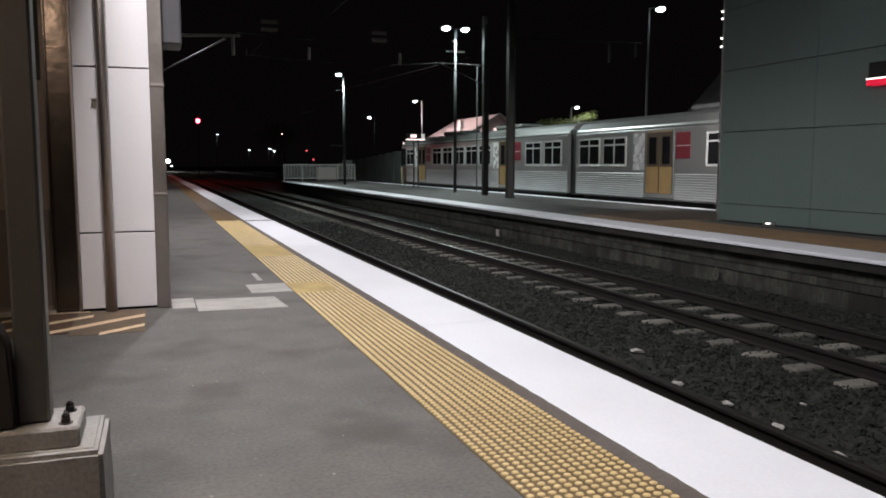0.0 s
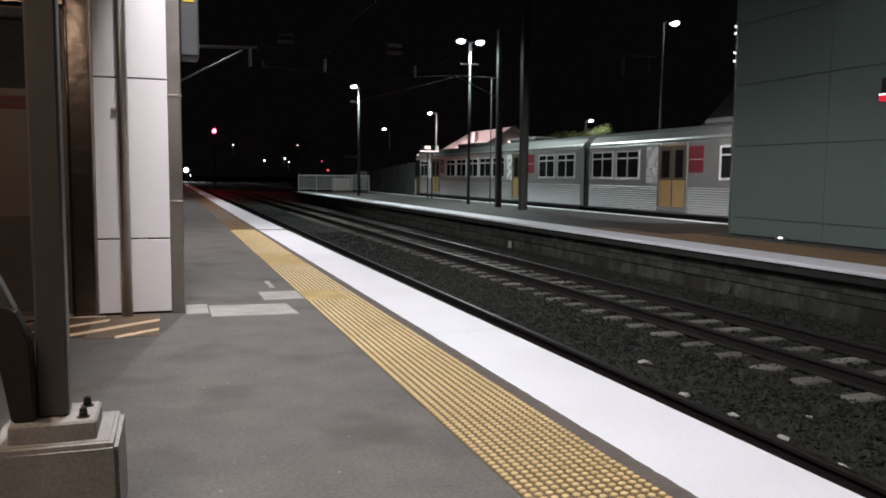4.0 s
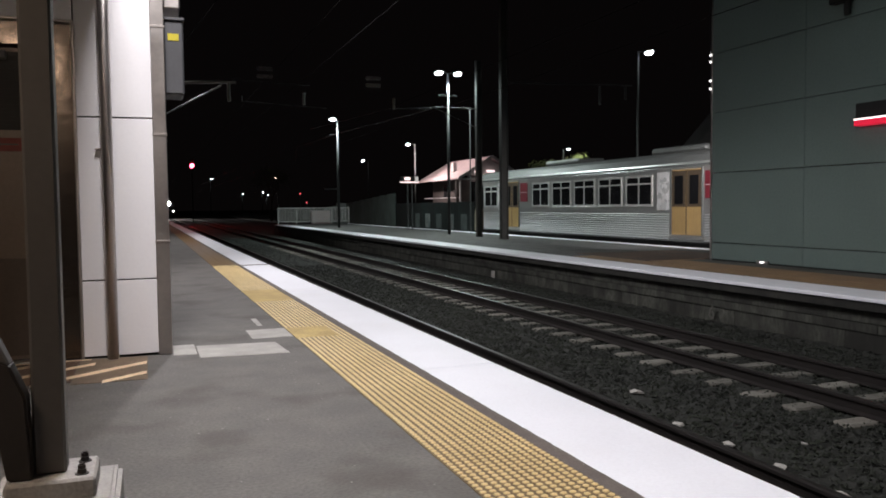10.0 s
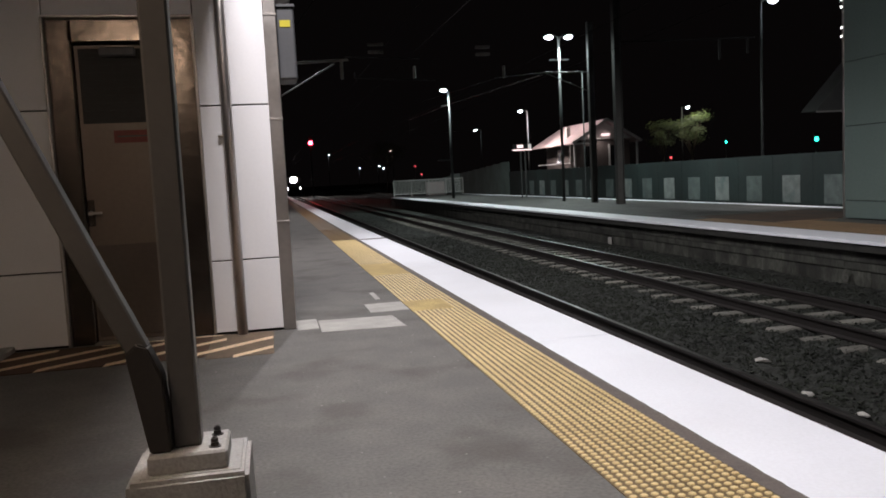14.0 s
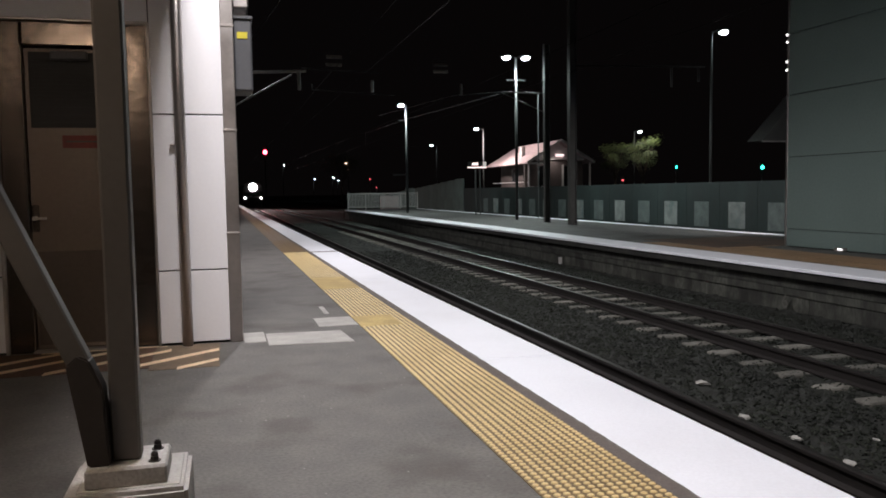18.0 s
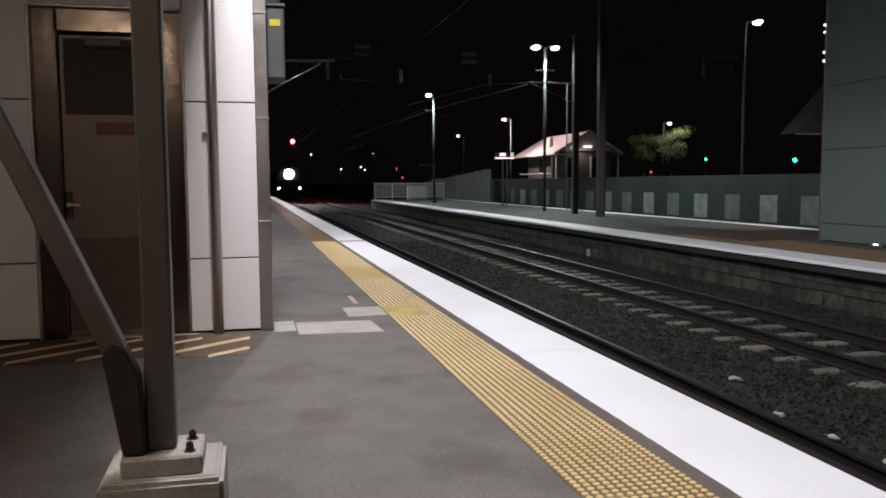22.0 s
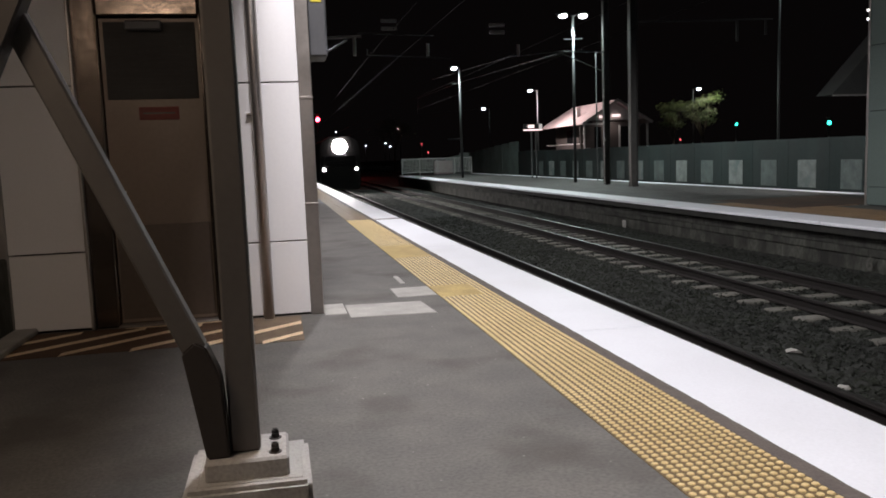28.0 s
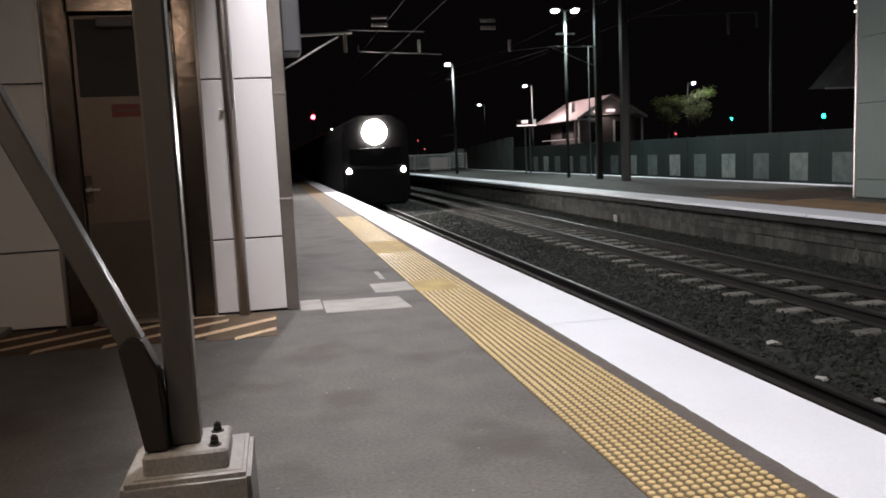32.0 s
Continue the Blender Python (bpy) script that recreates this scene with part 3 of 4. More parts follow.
thing("concrete_patch", "small pale concrete pad beside the tactile strip", "slab", box(-0.37, 8.2, -0.02, -0.002, 8.72, 0.006, 0.004), "patch")
thing("paint_dash", "short white painted dash on the asphalt", "marking", box(-0.225, 9.0, 0.0, -0.175, 9.55, 0.004), "patch")

# ---- station building on the near platform ----
WY = 7.70            # face of its end wall
wall = thing("wall_building", "white clad end wall of a small platform building", "wall", box(-3.41, WY + 0.045, 0, -2.84, WY + 0.22, 4.6), "gap", kind="structure")
part("wall_core", box(-1.72, WY + 0.045, 0, -1.17, WY + 0.22, 4.6), "gap", wall)
part("wall_core", box(-2.84, WY + 0.045, 2.60, -1.72, WY + 0.22, 4.6), "gap", wall)
part("side_wall", box(-1.40, WY + 0.22, 0, -1.07, 24.0, 4.6), "panel", wall)
part("back_wall", box(-3.38, 23.8, 0, -1.40, 24.0, 4.6), "panel", wall)
part("far_side_wall", box(-3.38, WY + 0.22, 0, -3.20, 23.8, 4.6), "panel", wall)
part("roof", box(-3.6, WY - 0.25, 4.6, -0.85, 24.2, 4.75, 0.02), "cabinet", wall)
ZJ = [0.015, 0.615, 1.885, 3.155, 4.6]
for a, b in zip(ZJ, ZJ[1:]):
    part("panel", box(-3.41, WY, a + 0.006, -2.85, WY + 0.045, b - 0.006, 0.003), "panel", wall)
    part("panel", box(-1.715, WY, a + 0.006, -1.165, WY + 0.045, b - 0.006, 0.003), "panel", wall)
for a, b in ((2.60, 3.155), (3.155, 4.6)):
    part("panel", box(-2.84, WY, a + 0.006, -1.727, WY + 0.045, b - 0.006, 0.003), "panel", wall)
part("corner_trim", box(-1.165, WY - 0.006, 0.0, -1.06, WY + 0.22, 4.6, 0.006), "steel", wall, "brushed steel corner trim")
part("end_trim", box(-3.535, WY - 0.004, 0.0, -3.415, WY + 0.22, 4.6, 0.006), "steel", wall, "brushed steel end trim")
for z in (0.9, 1.75, 2.6):
    part("trim_strap", box(-1.168, WY - 0.012, z, -1.055, WY - 0.004, z + 0.02, 0.002), "steel", wall)
door = thing("door_1", "closed brown steel door in a wide polished frame", "door", box(-2.655, WY + 0.10, 0.02, -1.905, WY + 0.15, 2.40, 0.004), "doormat", kind="structure")
# folded stainless lining: a flat face, a rounded lip and a deep reveal on each side of the leaf
for x0, x1, lip in ((-2.845, -2.66, -2.845), (-1.90, -1.722, -1.722)):
    part("door_frame", box(x0, WY + 0.035, 0, x1, WY + 0.16, 2.60, 0.012), "frame", door, "polished steel frame")
    part("frame_lip", box(lip - 0.012, WY - 0.022, 0, lip + 0.012, WY + 0.035, 2.60, 0.006), "steel", door, "bright folded edge")
    inner = x1 if lip == x0 else x0
    part("frame_lip", box(inner - 0.008, WY + 0.015, 0, inner + 0.008, WY + 0.06, 2.42, 0.005), "frame", door, "polished inner edge")
part("door_frame", box(-2.655, WY + 0.035, 2.41, -1.905, WY + 0.16, 2.60, 0.012), "frame", door, "polished steel head")
part("frame_lip", box(-2.85, WY - 0.022, 2.59, -1.717, WY + 0.035, 2.612, 0.006), "steel", door, "bright folded edge")
part("door_closer", box(-2.45, WY + 0.01, 2.30, -2.18, WY + 0.06, 2.37, 0.01), "cabinet", door, "door closer")
pane = part("door_pane", box(-2.62, WY + 0.088, 1.78, -1.94, WY + 0.102, 2.37, 0.004), "ventdark", door, "dark louvred upper vent")
for k in range(9):
    part("louvre", box(-2.60, WY + 0.085, 1.82 + k * 0.06, -1.96, WY + 0.090, 1.853 + k * 0.06, 0.003), "ventdark", pane)
part("kick_plate", box(-2.635, WY + 0.092, 0.05, -1.925, WY + 0.102, 0.80, 0.003), "kick", door)
notice = part("notice", box(-2.40, WY + 0.092, 1.62, -2.10, WY + 0.099, 1.72), "redlabel", door, "red notice plate")
part("text_bar", box(-2.37, WY + 0.089, 1.665, -2.13, WY + 0.092, 1.678), "kick", notice)
part("door_handle", box(-2.63, WY + 0.03, 1.055, -2.53, WY + 0.05, 1.075, 0.004), "steel", door, "lever handle")
part("handle_rose", tube((-2.62, WY + 0.10, 1.065), (-2.62, WY + 0.04, 1.065), 0.018), "steel", door)
part("lock_plate", box(-2.645, WY + 0.093, 0.96, -2.595, WY + 0.10, 1.17, 0.004), "frame", door)
part("threshold", box(-2.66, WY - 0.02, 0.0, -1.90, WY + 0.10, 0.018, 0.004), "steel", door, "worn steel threshold")
pipe_ob = thing("drain_pipe", "steel drain pipe fixed to the white wall", "pipe", tube((-1.50, WY - 0.06, 0.0), (-1.50, WY - 0.06, 4.6), 0.042, None, 16), "steel", smooth=True)
for z in (1.63, 3.1):
    part("clamp", box(-1.585, WY - 0.045, z, -1.47, WY + 0.0, z + 0.016, 0.003), "steel", pipe_ob)
cab = thing("wall_cabinet", "grey electrical box with a yellow sticker on the wall", "electrical box", box(-1.06, WY + 0.12, 2.10, -0.91, WY + 0.50, 2.70, 0.012), "cabinet")
part("warning_sticker", box(-1.03, WY + 0.114, 2.53, -0.945, WY + 0.12, 2.585), "sticker", cab, "yellow warning sticker")
part("lid", box(-1.064, WY + 0.10, 2.69, -0.90, WY + 0.52, 2.715, 0.004), "cabinet", cab)
cab2 = thing("speaker_box", "grey box above the electrical cabinet", "box", box(-1.06, WY + 0.10, 2.78, -0.93, WY + 0.45, 3.4, 0.012), "steel")
part("bracket", box(-1.07, WY + 0.2, 2.85, -1.055, WY + 0.3, 3.3), "steel", cab2)

# hatched floor marking before the door
hb = thing("hatch_marking", "worn brown floor marking with pale orange stripes", "marking", box(-3.27, 6.83, 0.0, -1.74, WY - 0.02, 0.003), "hatchbase")
part("worn_paint", box(-1.736, 6.74, 0.0, -1.25, WY - 0.02, 0.0025), "hatchworn", hb, "scuffed pale brown paint")


def stripe(a, b, w):
    bm = bmesh.new()
    n = 7
    rnd = random.Random(int(abs(a[0]) * 100))
    rim = []
    for side in (-1, 1):
        row = [(a[0] + (b[0] - a[0]) * i / n, a[1] + (b[1] - a[1]) * i / n + side * (w + rnd.uniform(-0.009, 0.006))) for i in range(n + 1)]
        rim.append([bm.verts.new((x, y, 0.0055)) for x, y in row])
    for i in range(n):
        bm.faces.new((rim[0][i], rim[0][i + 1], rim[1][i + 1], rim[1][i]))
    return bm


for a, b, w in (((-1.98, 6.79), (-1.255, 7.38), 0.052), ((-1.54, 6.74), (-1.255, 6.98), 0.046), ((-2.43, 6.84), (-1.62, 7.46), 0.05), ((-2.89, 6.86), (-2.02, 7.58), 0.05),
                ((-3.26, 6.93), (-2.44, 7.60), 0.05), ((-3.26, 7.34), (-2.91, 7.60), 0.05), ((-2.6, 7.64), (-1.66, 7.66), 0.02)):
    part("stripe", stripe(a, b, w * 1.15), "hatchline", hb, "pale orange stripe")

# ---- braced steel post on its concrete plinth ----
def cut_frustum(x0, y0, x1, y1, z0, z1, inset, bevel):
    bm = box(x0, y0, z0, x1, y1, z1)
    cx, cy = (x0 + x1) / 2, (y0 + y1) / 2
    for v in bm.verts:
        if v.co.z > (z0 + z1) / 2:
            v.co.x += inset if v.co.x < cx else -inset
            v.co.y += inset if v.co.y < cy else -inset
    bmesh.ops.bevel(bm, geom=bm.edges[:], offset=bevel, segments=2, affect="EDGES")
    return bm


post = thing("steel_post", "braced galvanised steel post bolted to a concrete plinth", "post", bar((-1.514, 3.60, 0.36), (-1.518, 3.60, 3.34), 0.090, 0.088, 0.008), "postpaint")
part("base_plate", box(-1.632, 3.485, 0.296, -1.385, 3.715, 0.362, 0.008), "plinth", post, "pale grouted base pad")
part("brace", bar((-1.640, 3.57, 0.69), (-2.10, 3.57, 1.76), 0.070, 0.068, 0.006), "postpaint", post, "slanting brace")
sleeve = extrude_profile([(-1.625, 0.362), (-1.677, 0.690), (-1.640, 0.722), (-1.608, 0.708), (-1.568, 0.610), (-1.556, 0.362)], 3.515, 3.60)
bmesh.ops.bevel(sleeve, geom=sleeve.edges[:], offset=0.006, segments=2, affect="EDGES")
part("brace_sleeve", sleeve, "sleeve", post, "dark tapering sleeve at the brace's foot")
part("sleeve_rib", box(-1.585, 3.60, 0.362, -1.573, 3.63, 0.60, 0.003), "sleeve", post)
# darker than the other brace: shade on its side away from the lamps, as colour
part("brace", bar((-2.72, 3.53, 0.28), (-1.53, 3.53, 2.82), 0.08, 0.08, 0.006), "sleeve", post, "long brace crossing over, its unlit side in the dark colour")
for x, y in ((-1.425, 3.53), (-1.425, 3.66)):
    b = part("bolt", tube((x, y, 0.36), (x, y, 0.394), 0.007, None, 8), "sleeve", post)
    part("nut", tube((x, y, 0.380), (x, y, 0.390), 0.0125, None, 6), "sleeve", b)
    part("washer", tube((x, y, 0.361), (x, y, 0.365), 0.020, None, 12), "sleeve", b)
    part("nut", tube((x, y, 0.362), (x, y, 0.378), 0.014, None, 6), "sleeve", b)
pl = thing("concrete_plinth", "chipped pale concrete plinth under the steel post", "plinth", cut_frustum(-1.700, 3.425, -1.315, 3.82, 0.0, 0.298, 0.006, 0.014), "plinth")
part("grout_rim", box(-1.655, 3.465, 0.29, -1.345, 3.79, 0.302, 0.003), "patch", pl, "pale grout on top")
fo = thing("brace_footing", "low concrete footing under the long brace", "plinth", cut_frustum(-2.92, 3.35, -2.52, 3.72, 0, 0.28, 0.006, 0.015), "plinth")
part("foot_plate", box(-2.82, 3.43, 0.278, -2.62, 3.63, 0.30, 0.004), "postpaint", fo)

# ---- loop-topped fence on a low wall ----
low = thing("low_wall", "low stained concrete wall along the platform's back", "wall", box(-3.85, 1.0, 0, -3.42, WY, 0.60, 0.015), "concrete", kind="structure")
part("kerb", box(-3.42, 1.0, 0, -3.25, WY, 0.05, 0.01), "patch", low, "pale concrete kerb")
fence = thing("loop_fence", "white loop-topped steel fence on a low wall", "fence", pipe([(-3.62, 1.0, 0.70), (-3.62, 7.5, 0.70)], 0.018), "fencepaint")
part("rail", pipe([(-3.62, 1.0, 1.60), (-3.62, 7.5, 1.60)], 0.018), "fencepaint", fence)
loop = bmesh.new()
add_tube(loop, (0, 0, 0.46), (0, 0, 1.87), 0.012, None, 6)
add_tube(loop, (0, 0.11, 0.46), (0, 0.11, 1.87), 0.012, None, 6)
for i in range(6):
    a, b = math.pi * i / 6, math.pi * (i + 1) / 6
    add_tube(loop, (0, 0.055 - 0.055 * math.cos(a), 1.87 + 0.08 * math.sin(a)), (0, 0.055 - 0.055 * math.cos(b), 1.87 + 0.08 * math.sin(b)), 0.012, None, 6)
pieces("loop", mesh("loop", loop, "fencepaint"), [(-3.62, 2.0 + i * 0.235, 0) for i in range(23)], fence)
part("fence_post", box(-3.66, 7.46, 0.46, -3.58, 7.54, 2.05, 0.005), "sleeve", fence, "dark end post")

# unseen wall and canopy, added to keep the lamps off the door
thing("wall_unseen", "unseen plain wall added behind the camera", "wall", box(-4.0, -5.2, 0, -1.6, -5.0, 3.35), "panel", kind="structure")
thing("canopy", "unseen flat steel canopy added to shade the door", "canopy", box(-4.2, -5.2, 3.35, -1.41, WY - 0.1, 3.5), "cabinet", kind="structure")

# ---- island platform ----
isl = thing("platform_island", "low asphalt island platform under lamps", "platform", box(OPPX + 0.9, -40, OPP - 0.3, FARX - 0.45, 65.5, OPP), "old_asphalt", kind="structure")
for a in range(-16, 66, 6):
    b = min(a + 6, 65.5)
    part("coping_slab", box(OPPX, a + 0.01, OPP - 0.06, OPPX + 0.9, b - 0.01, OPP + 0.004, 0.01), "coping", isl, "worn white painted edge")
    part("far_coping", box(FARX - 0.45, a + 0.01, OPP - 0.3, FARX, b - 0.01, OPP + 0.004, 0.01), "coping", isl, "white painted far edge")
part("brown_paving", box(9.95, 17.1, OPP - 0.05, 13.2, 20.6, OPP + 0.004), "paving", isl, "worn brown paving beside the grey building")
part("pale_edging", box(9.95, 16.97, OPP - 0.05, 11.48, 17.08, OPP + 0.008), "paleline", isl, "pale edging line")
part("ochre_paving", box(9.90, -10, OPP - 0.05, 10.8, 16.96, OPP + 0.004), "oldtactile", isl, "ochre paving in the dimmed tactile colour")
part("tactile_strip", box(OPPX + 1.0, -40, OPP - 0.05, OPPX + 1.6, 19.5, OPP + 0.005), "oldtactile", isl, "ochre tactile strip")
ow = thing("island_wall", "stained concrete block wall below the island platform", "wall", box(OPPX + 0.30, -40, -1.3, FARX - 0.1, 65.4, -0.602), "concrete", kind="structure")
wb = mesh("wall_block", box(0, 0.001, 0, 0.05, 1.199, 0.279, 0.006), "concrete")
for i in range(34):
    for r in range(2):
        ob = new("wall_block", wb)
        ob.parent = ow
        ob.location = (OPPX + 0.25 - 0.03 * r + random.uniform(-0.005, 0.005), -2 + i * 1.2 + (0.6 if r % 2 else 0), -1.02 + r * 0.28)
# the beam's dark colour stands in for shade below the coping
part("edge_beam", box(OPPX + 0.05, -40, OPP - 0.20, OPPX + 0.9, 65.4, OPP - 0.062, 0.012), "grime_shade", ow, "stained edge beam with the overhang's shade in its colour")
part("ledge", box(OPPX + 0.20, -40, -0.60, OPPX + 0.9, 65.4, OPP - 0.203, 0.012), "concrete", ow, "overhanging concrete ledge")
thing("number_plate", "small pale plate on the island wall", "plate", box(OPPX + 0.15, 8.04, -0.88, OPPX + 0.175, 8.28, -0.62), "patch")
six = bpy.data.curves.new("painted_number", "FONT")
six.body, six.size, six.extrude, six.offset = "6", 0.34, 0.003, 0.003
six.materials.append(M["faded"])
num = new("painted_number", six)
num.matrix_world = Matrix.Translation((OPPX + 0.15, 12.98, -0.95)) @ Matrix(((0, 0, -1), (-1, 0, 0), (0, 1, 0))).to_4x4()
tagged(num, "pale number six painted on the stained island wall", "marking")
thing("painted_mark", "pale painted mark on the stained island wall", "marking", box(OPPX + 0.155, 22.72, -1.05, OPPX + 0.185, 22.92, -0.80), "patch")

# grey clad lift building
GX, GY = 11.5, 16.78
grey = thing("lift_building", "tall grey clad station building on the island platform", "building", box(GX + 0.05, -14, OPP, GX + 3.0, GY - 0.05, 9.0), "gap")
GZ = [OPP + 0.02, 0.22, 1.88, 3.30, 4.69, 6.1, 7.5, 9.0]
gy = [GY, 13.9, 11.0, 8.1, 5.2, 2.3, -0.6, -6.0, -14.0]
for a, b in zip(GZ, GZ[1:]):
    for c, d in zip(gy, gy[1:]):
        part("cladding_panel", box(GX, d + 0.004, a + 0.008, GX + 0.05, c - 0.004, b - 0.008, 0.003), "grey_panel", grey)
    part("end_panel", box(GX + 0.0, GY + 0.0, a + 0.008, GX + 3.0, GY + 0.04, b - 0.008, 0.003), "grey_panel", grey)
part("corner_trim", box(GX - 0.012, GY - 0.01, OPP, GX + 0.03, GY + 0.05, 9.0, 0.004), "steel", grey, "steel corner trim")
# small emissive boxes imitate glints along the corner trim
for z in (3.86, 4.05, 4.50, 4.66):
    part("bracket", box(GX - 0.03, GY + 0.03, z, GX + 0.015, GY + 0.08, z + 0.05, 0.006), "letters", grey, "glowing box standing in for a glint on the corner")
fl = thing("floor_light", "small bright fitting at the foot of the grey wall", "lamp", box(GX - 0.06, 14.85, OPP + 0.004, GX - 0.003, 15.2, OPP + 0.08, 0.01), "steel")
part("lens", box(GX - 0.065, 14.95, OPP + 0.03, GX - 0.06, 15.08, OPP + 0.065), "letters", fl)
fx = thing("wall_fixture", "dark bracketed fitting high on the grey wall", "fixture", box(GX - 0.20, 11.2, 4.98, GX - 0.004, 13.15, 5.16, 0.02), "black")
part("stub", box(GX - 0.14, 12.72, 4.72, GX - 0.06, 12.84, 4.98, 0.012), "black", fx)
sign = thing("station_sign", "dark lit station name sign with a red lower band", "sign", box(GX - 0.16, 9.2, 2.71, GX - 0.005, 12.50, 3.0, 0.01), "black")
part("red_band", box(GX - 0.175, 9.2, 2.58, GX - 0.005, 12.52, 2.71, 0.01), "redstrip", sign, "glowing red band")
part("band_edge", box(GX - 0.178, 9.2, 2.69, GX - 0.17, 12.52, 2.712), "letters", sign)
cu = bpy.data.curves.new("station_name", "FONT")
cu.body, cu.size, cu.extrude, cu.offset = "Lawnton", 0.25, 0.003, 0.006
cu.materials.append(M["letters"])
txt = new("station_name", cu)
txt.matrix_world = Matrix.Translation((GX - 0.165, 11.64, 2.765)) @ Matrix(((0, 0, -1), (-1, 0, 0), (0, 1, 0))).to_4x4()
txt.parent = sign
tagged(txt, "white lit station name lettering")


# ---- lamps and masts ----
def lamp_post(x, y, top, base, heads, r=0.065, warm=False, arm=0.55, mat="lamppost"):
    p = thing("street_lamp", "tall steel lamp post with a lit cool white head" if not warm else "lamp post with a lit warm head", "street lamp",
              tube((x, y, base), (x, y, top), r * 1.15, r * 0.75, 12), mat, smooth=True, group="station lamps")
    for s in heads:
        part("arm", tube((x, y, top - 0.06), (x + s * arm, y, top + 0.05), 0.03), "lamppost", p)
        hd = bmesh.new()
        bmesh.ops.create_uvsphere(hd, u_segments=14, v_segments=8, radius=1)
        hd.transform(Matrix.Translation((x + s * (arm + 0.2), y, top + 0.05)) @ Matrix.Diagonal((0.33, 0.2, 0.10, 1)))
        shell = part("lamp_head", hd, "lamppost", p, smooth=True)
        lens = bmesh.new()
        bmesh.ops.create_uvsphere(lens, u_segments=14, v_segments=8, radius=1)
        lens.transform(Matrix.Translation((x + s * (arm + 0.2), y - 0.02, top + 0.005)) @ Matrix.Diagonal((0.21, 0.18, 0.14, 1)))
        part("lens", lens, "lampwarm" if warm else "lamp", shell, smooth=True)
    return p


L = lamp_post(12.3, 36.8, 7.45, OPP, (-1, 1), 0.068, arm=0.28)
part("cross_arm", box(11.85, 36.76, 6.35, 12.75, 36.84, 6.42), "lamppost", L)
L = lamp_post(10.62, 53.0, 6.93, OPP, (-1,), 0.08, arm=0.14)
part("bracket", box(10.1, 52.97, 5.9, 10.5, 53.03, 5.96), "lamppost", L)
part("bracket", box(9.7, 52.97, 2.3, 10.55, 53.03, 2.4), "lamppost", L)
lamp_post(24.65, 98, 6.92, -1, (-1,), arm=0.5)
lamp_post(22.23, 72, 6.93, -1, (-1,), arm=0.47)
lamp_post(39.4, 75, 7.0, -1, (1,), arm=0.4)
lamp_post(18.95, 31.0, 7.79, -1, (1,), 0.05, arm=0.35)
lamp_post(21.35, 150, 6.68, -1, (-1,), 0.09, warm=True, arm=0.1)
for x, y, z in ((15.8, 240, 9.6), (24.6, 240, 5.3), (29.0, 230, 5.6), (31.0, 235, 4.9)):
    lamp_post(x, y, z, -1, (1,), 0.09, arm=0.1)


def mast(x, y, top, w, label):
    p = thing("overhead_mast", label, "mast", box(x - w / 2, y - 0.03, OPP, x + w / 2, y + 0.03, top), "mast", group="overhead line masts")
    part("flange", box(x - w / 2 - 0.02, y - w / 2, OPP, x - w / 2, y + w / 2, top), "mast", p)
    part("flange", box(x + w / 2, y - w / 2, OPP, x + w / 2 + 0.02, y + w / 2, top), "mast", p)
    part("foot", box(x - w * 0.6, y - w * 0.6, OPP, x + w * 0.6, y + w * 0.6, OPP + 0.04, 0.01), "mast", p)
    return p


m1 = mast(12.34, 33.2, 7.4, 0.20, "grey steel mast of the overhead line")
m3 = mast(12.30, 30.5, 9.5, 0.25, "tall dark steel mast of the overhead line")

part("brace_pole", tube((13.9, 38, OPP), (13.9, 38, 6.0), 0.03), "lamppost", m1, "thin pole behind the mast")
part("cantilever", tube((12.3, 33.2, 5.33), (10.3, 33.2, 5.36), 0.03), "lamppost", m1, "horizontal cantilever tube")
part("cantilever_end", tube((10.3, 33.2, 5.36), (8.1, 33.2, 5.18), 0.016), "lamppost", m1, "thin outer end of the cantilever")
part("stay", tube((12.3, 33.2, 4.5), (10.3, 33.2, 5.34), 0.022), "lamppost", m1, "slanting stay tube")
part("cantilever", tube((12.3, 30.5, 6.1), (18.3, 30.5, 6.2), 0.03), "black", m3, "dark cantilever over the far track")
for x, z in ((16.75, 5.35), (18.0, 5.6)):
    part("dropper", tube((x, 30.5, 6.18), (x, 30.5, z), 0.05), "black", m3)
m2 = mast(-1.75, 30.0, 8.5, 0.26, "steel mast of the overhead line beside the building")
part("cantilever", tube((-1.6, 30.0, 5.40), (1.80, 30.0, 5.55), 0.045), "insulator", m2, "horizontal cantilever tube")
part("stay", tube((-1.6, 30.0, 3.80), (1.30, 30.0, 5.42), 0.028), "insulator", m2, "slanting stay tube")
part("dropper", tube((1.55, 30.0, 5.52), (1.55, 30.0, 4.88), 0.055), "insulator", m2)
part("frame_arm", tube((1.65, 30.0, 5.65), (4.4, 30, 5.55), 0.02), "lamppost", m2)
part("registration", pipe([(2.0, 30, 5.1), (2.0, 30, 4.9), (5.0, 30, 4.75)], 0.02), "lamppost", m2)
for x, z in ((4.18, 4.85), (7.56, 4.80)):
    part("dropper", tube((x, 30.0, z), (x, 30.0, z + 0.42), 0.05), "insulator", m2)
for x, z in ((2.80, 5.75), (2.80, 6.02), (6.77, 5.60), (6.77, 5.86)):
    part("insulator", box(x - 0.28, 29.95, z, x + 0.28, 30.05, z + 0.12, 0.02), "insulator", m2)
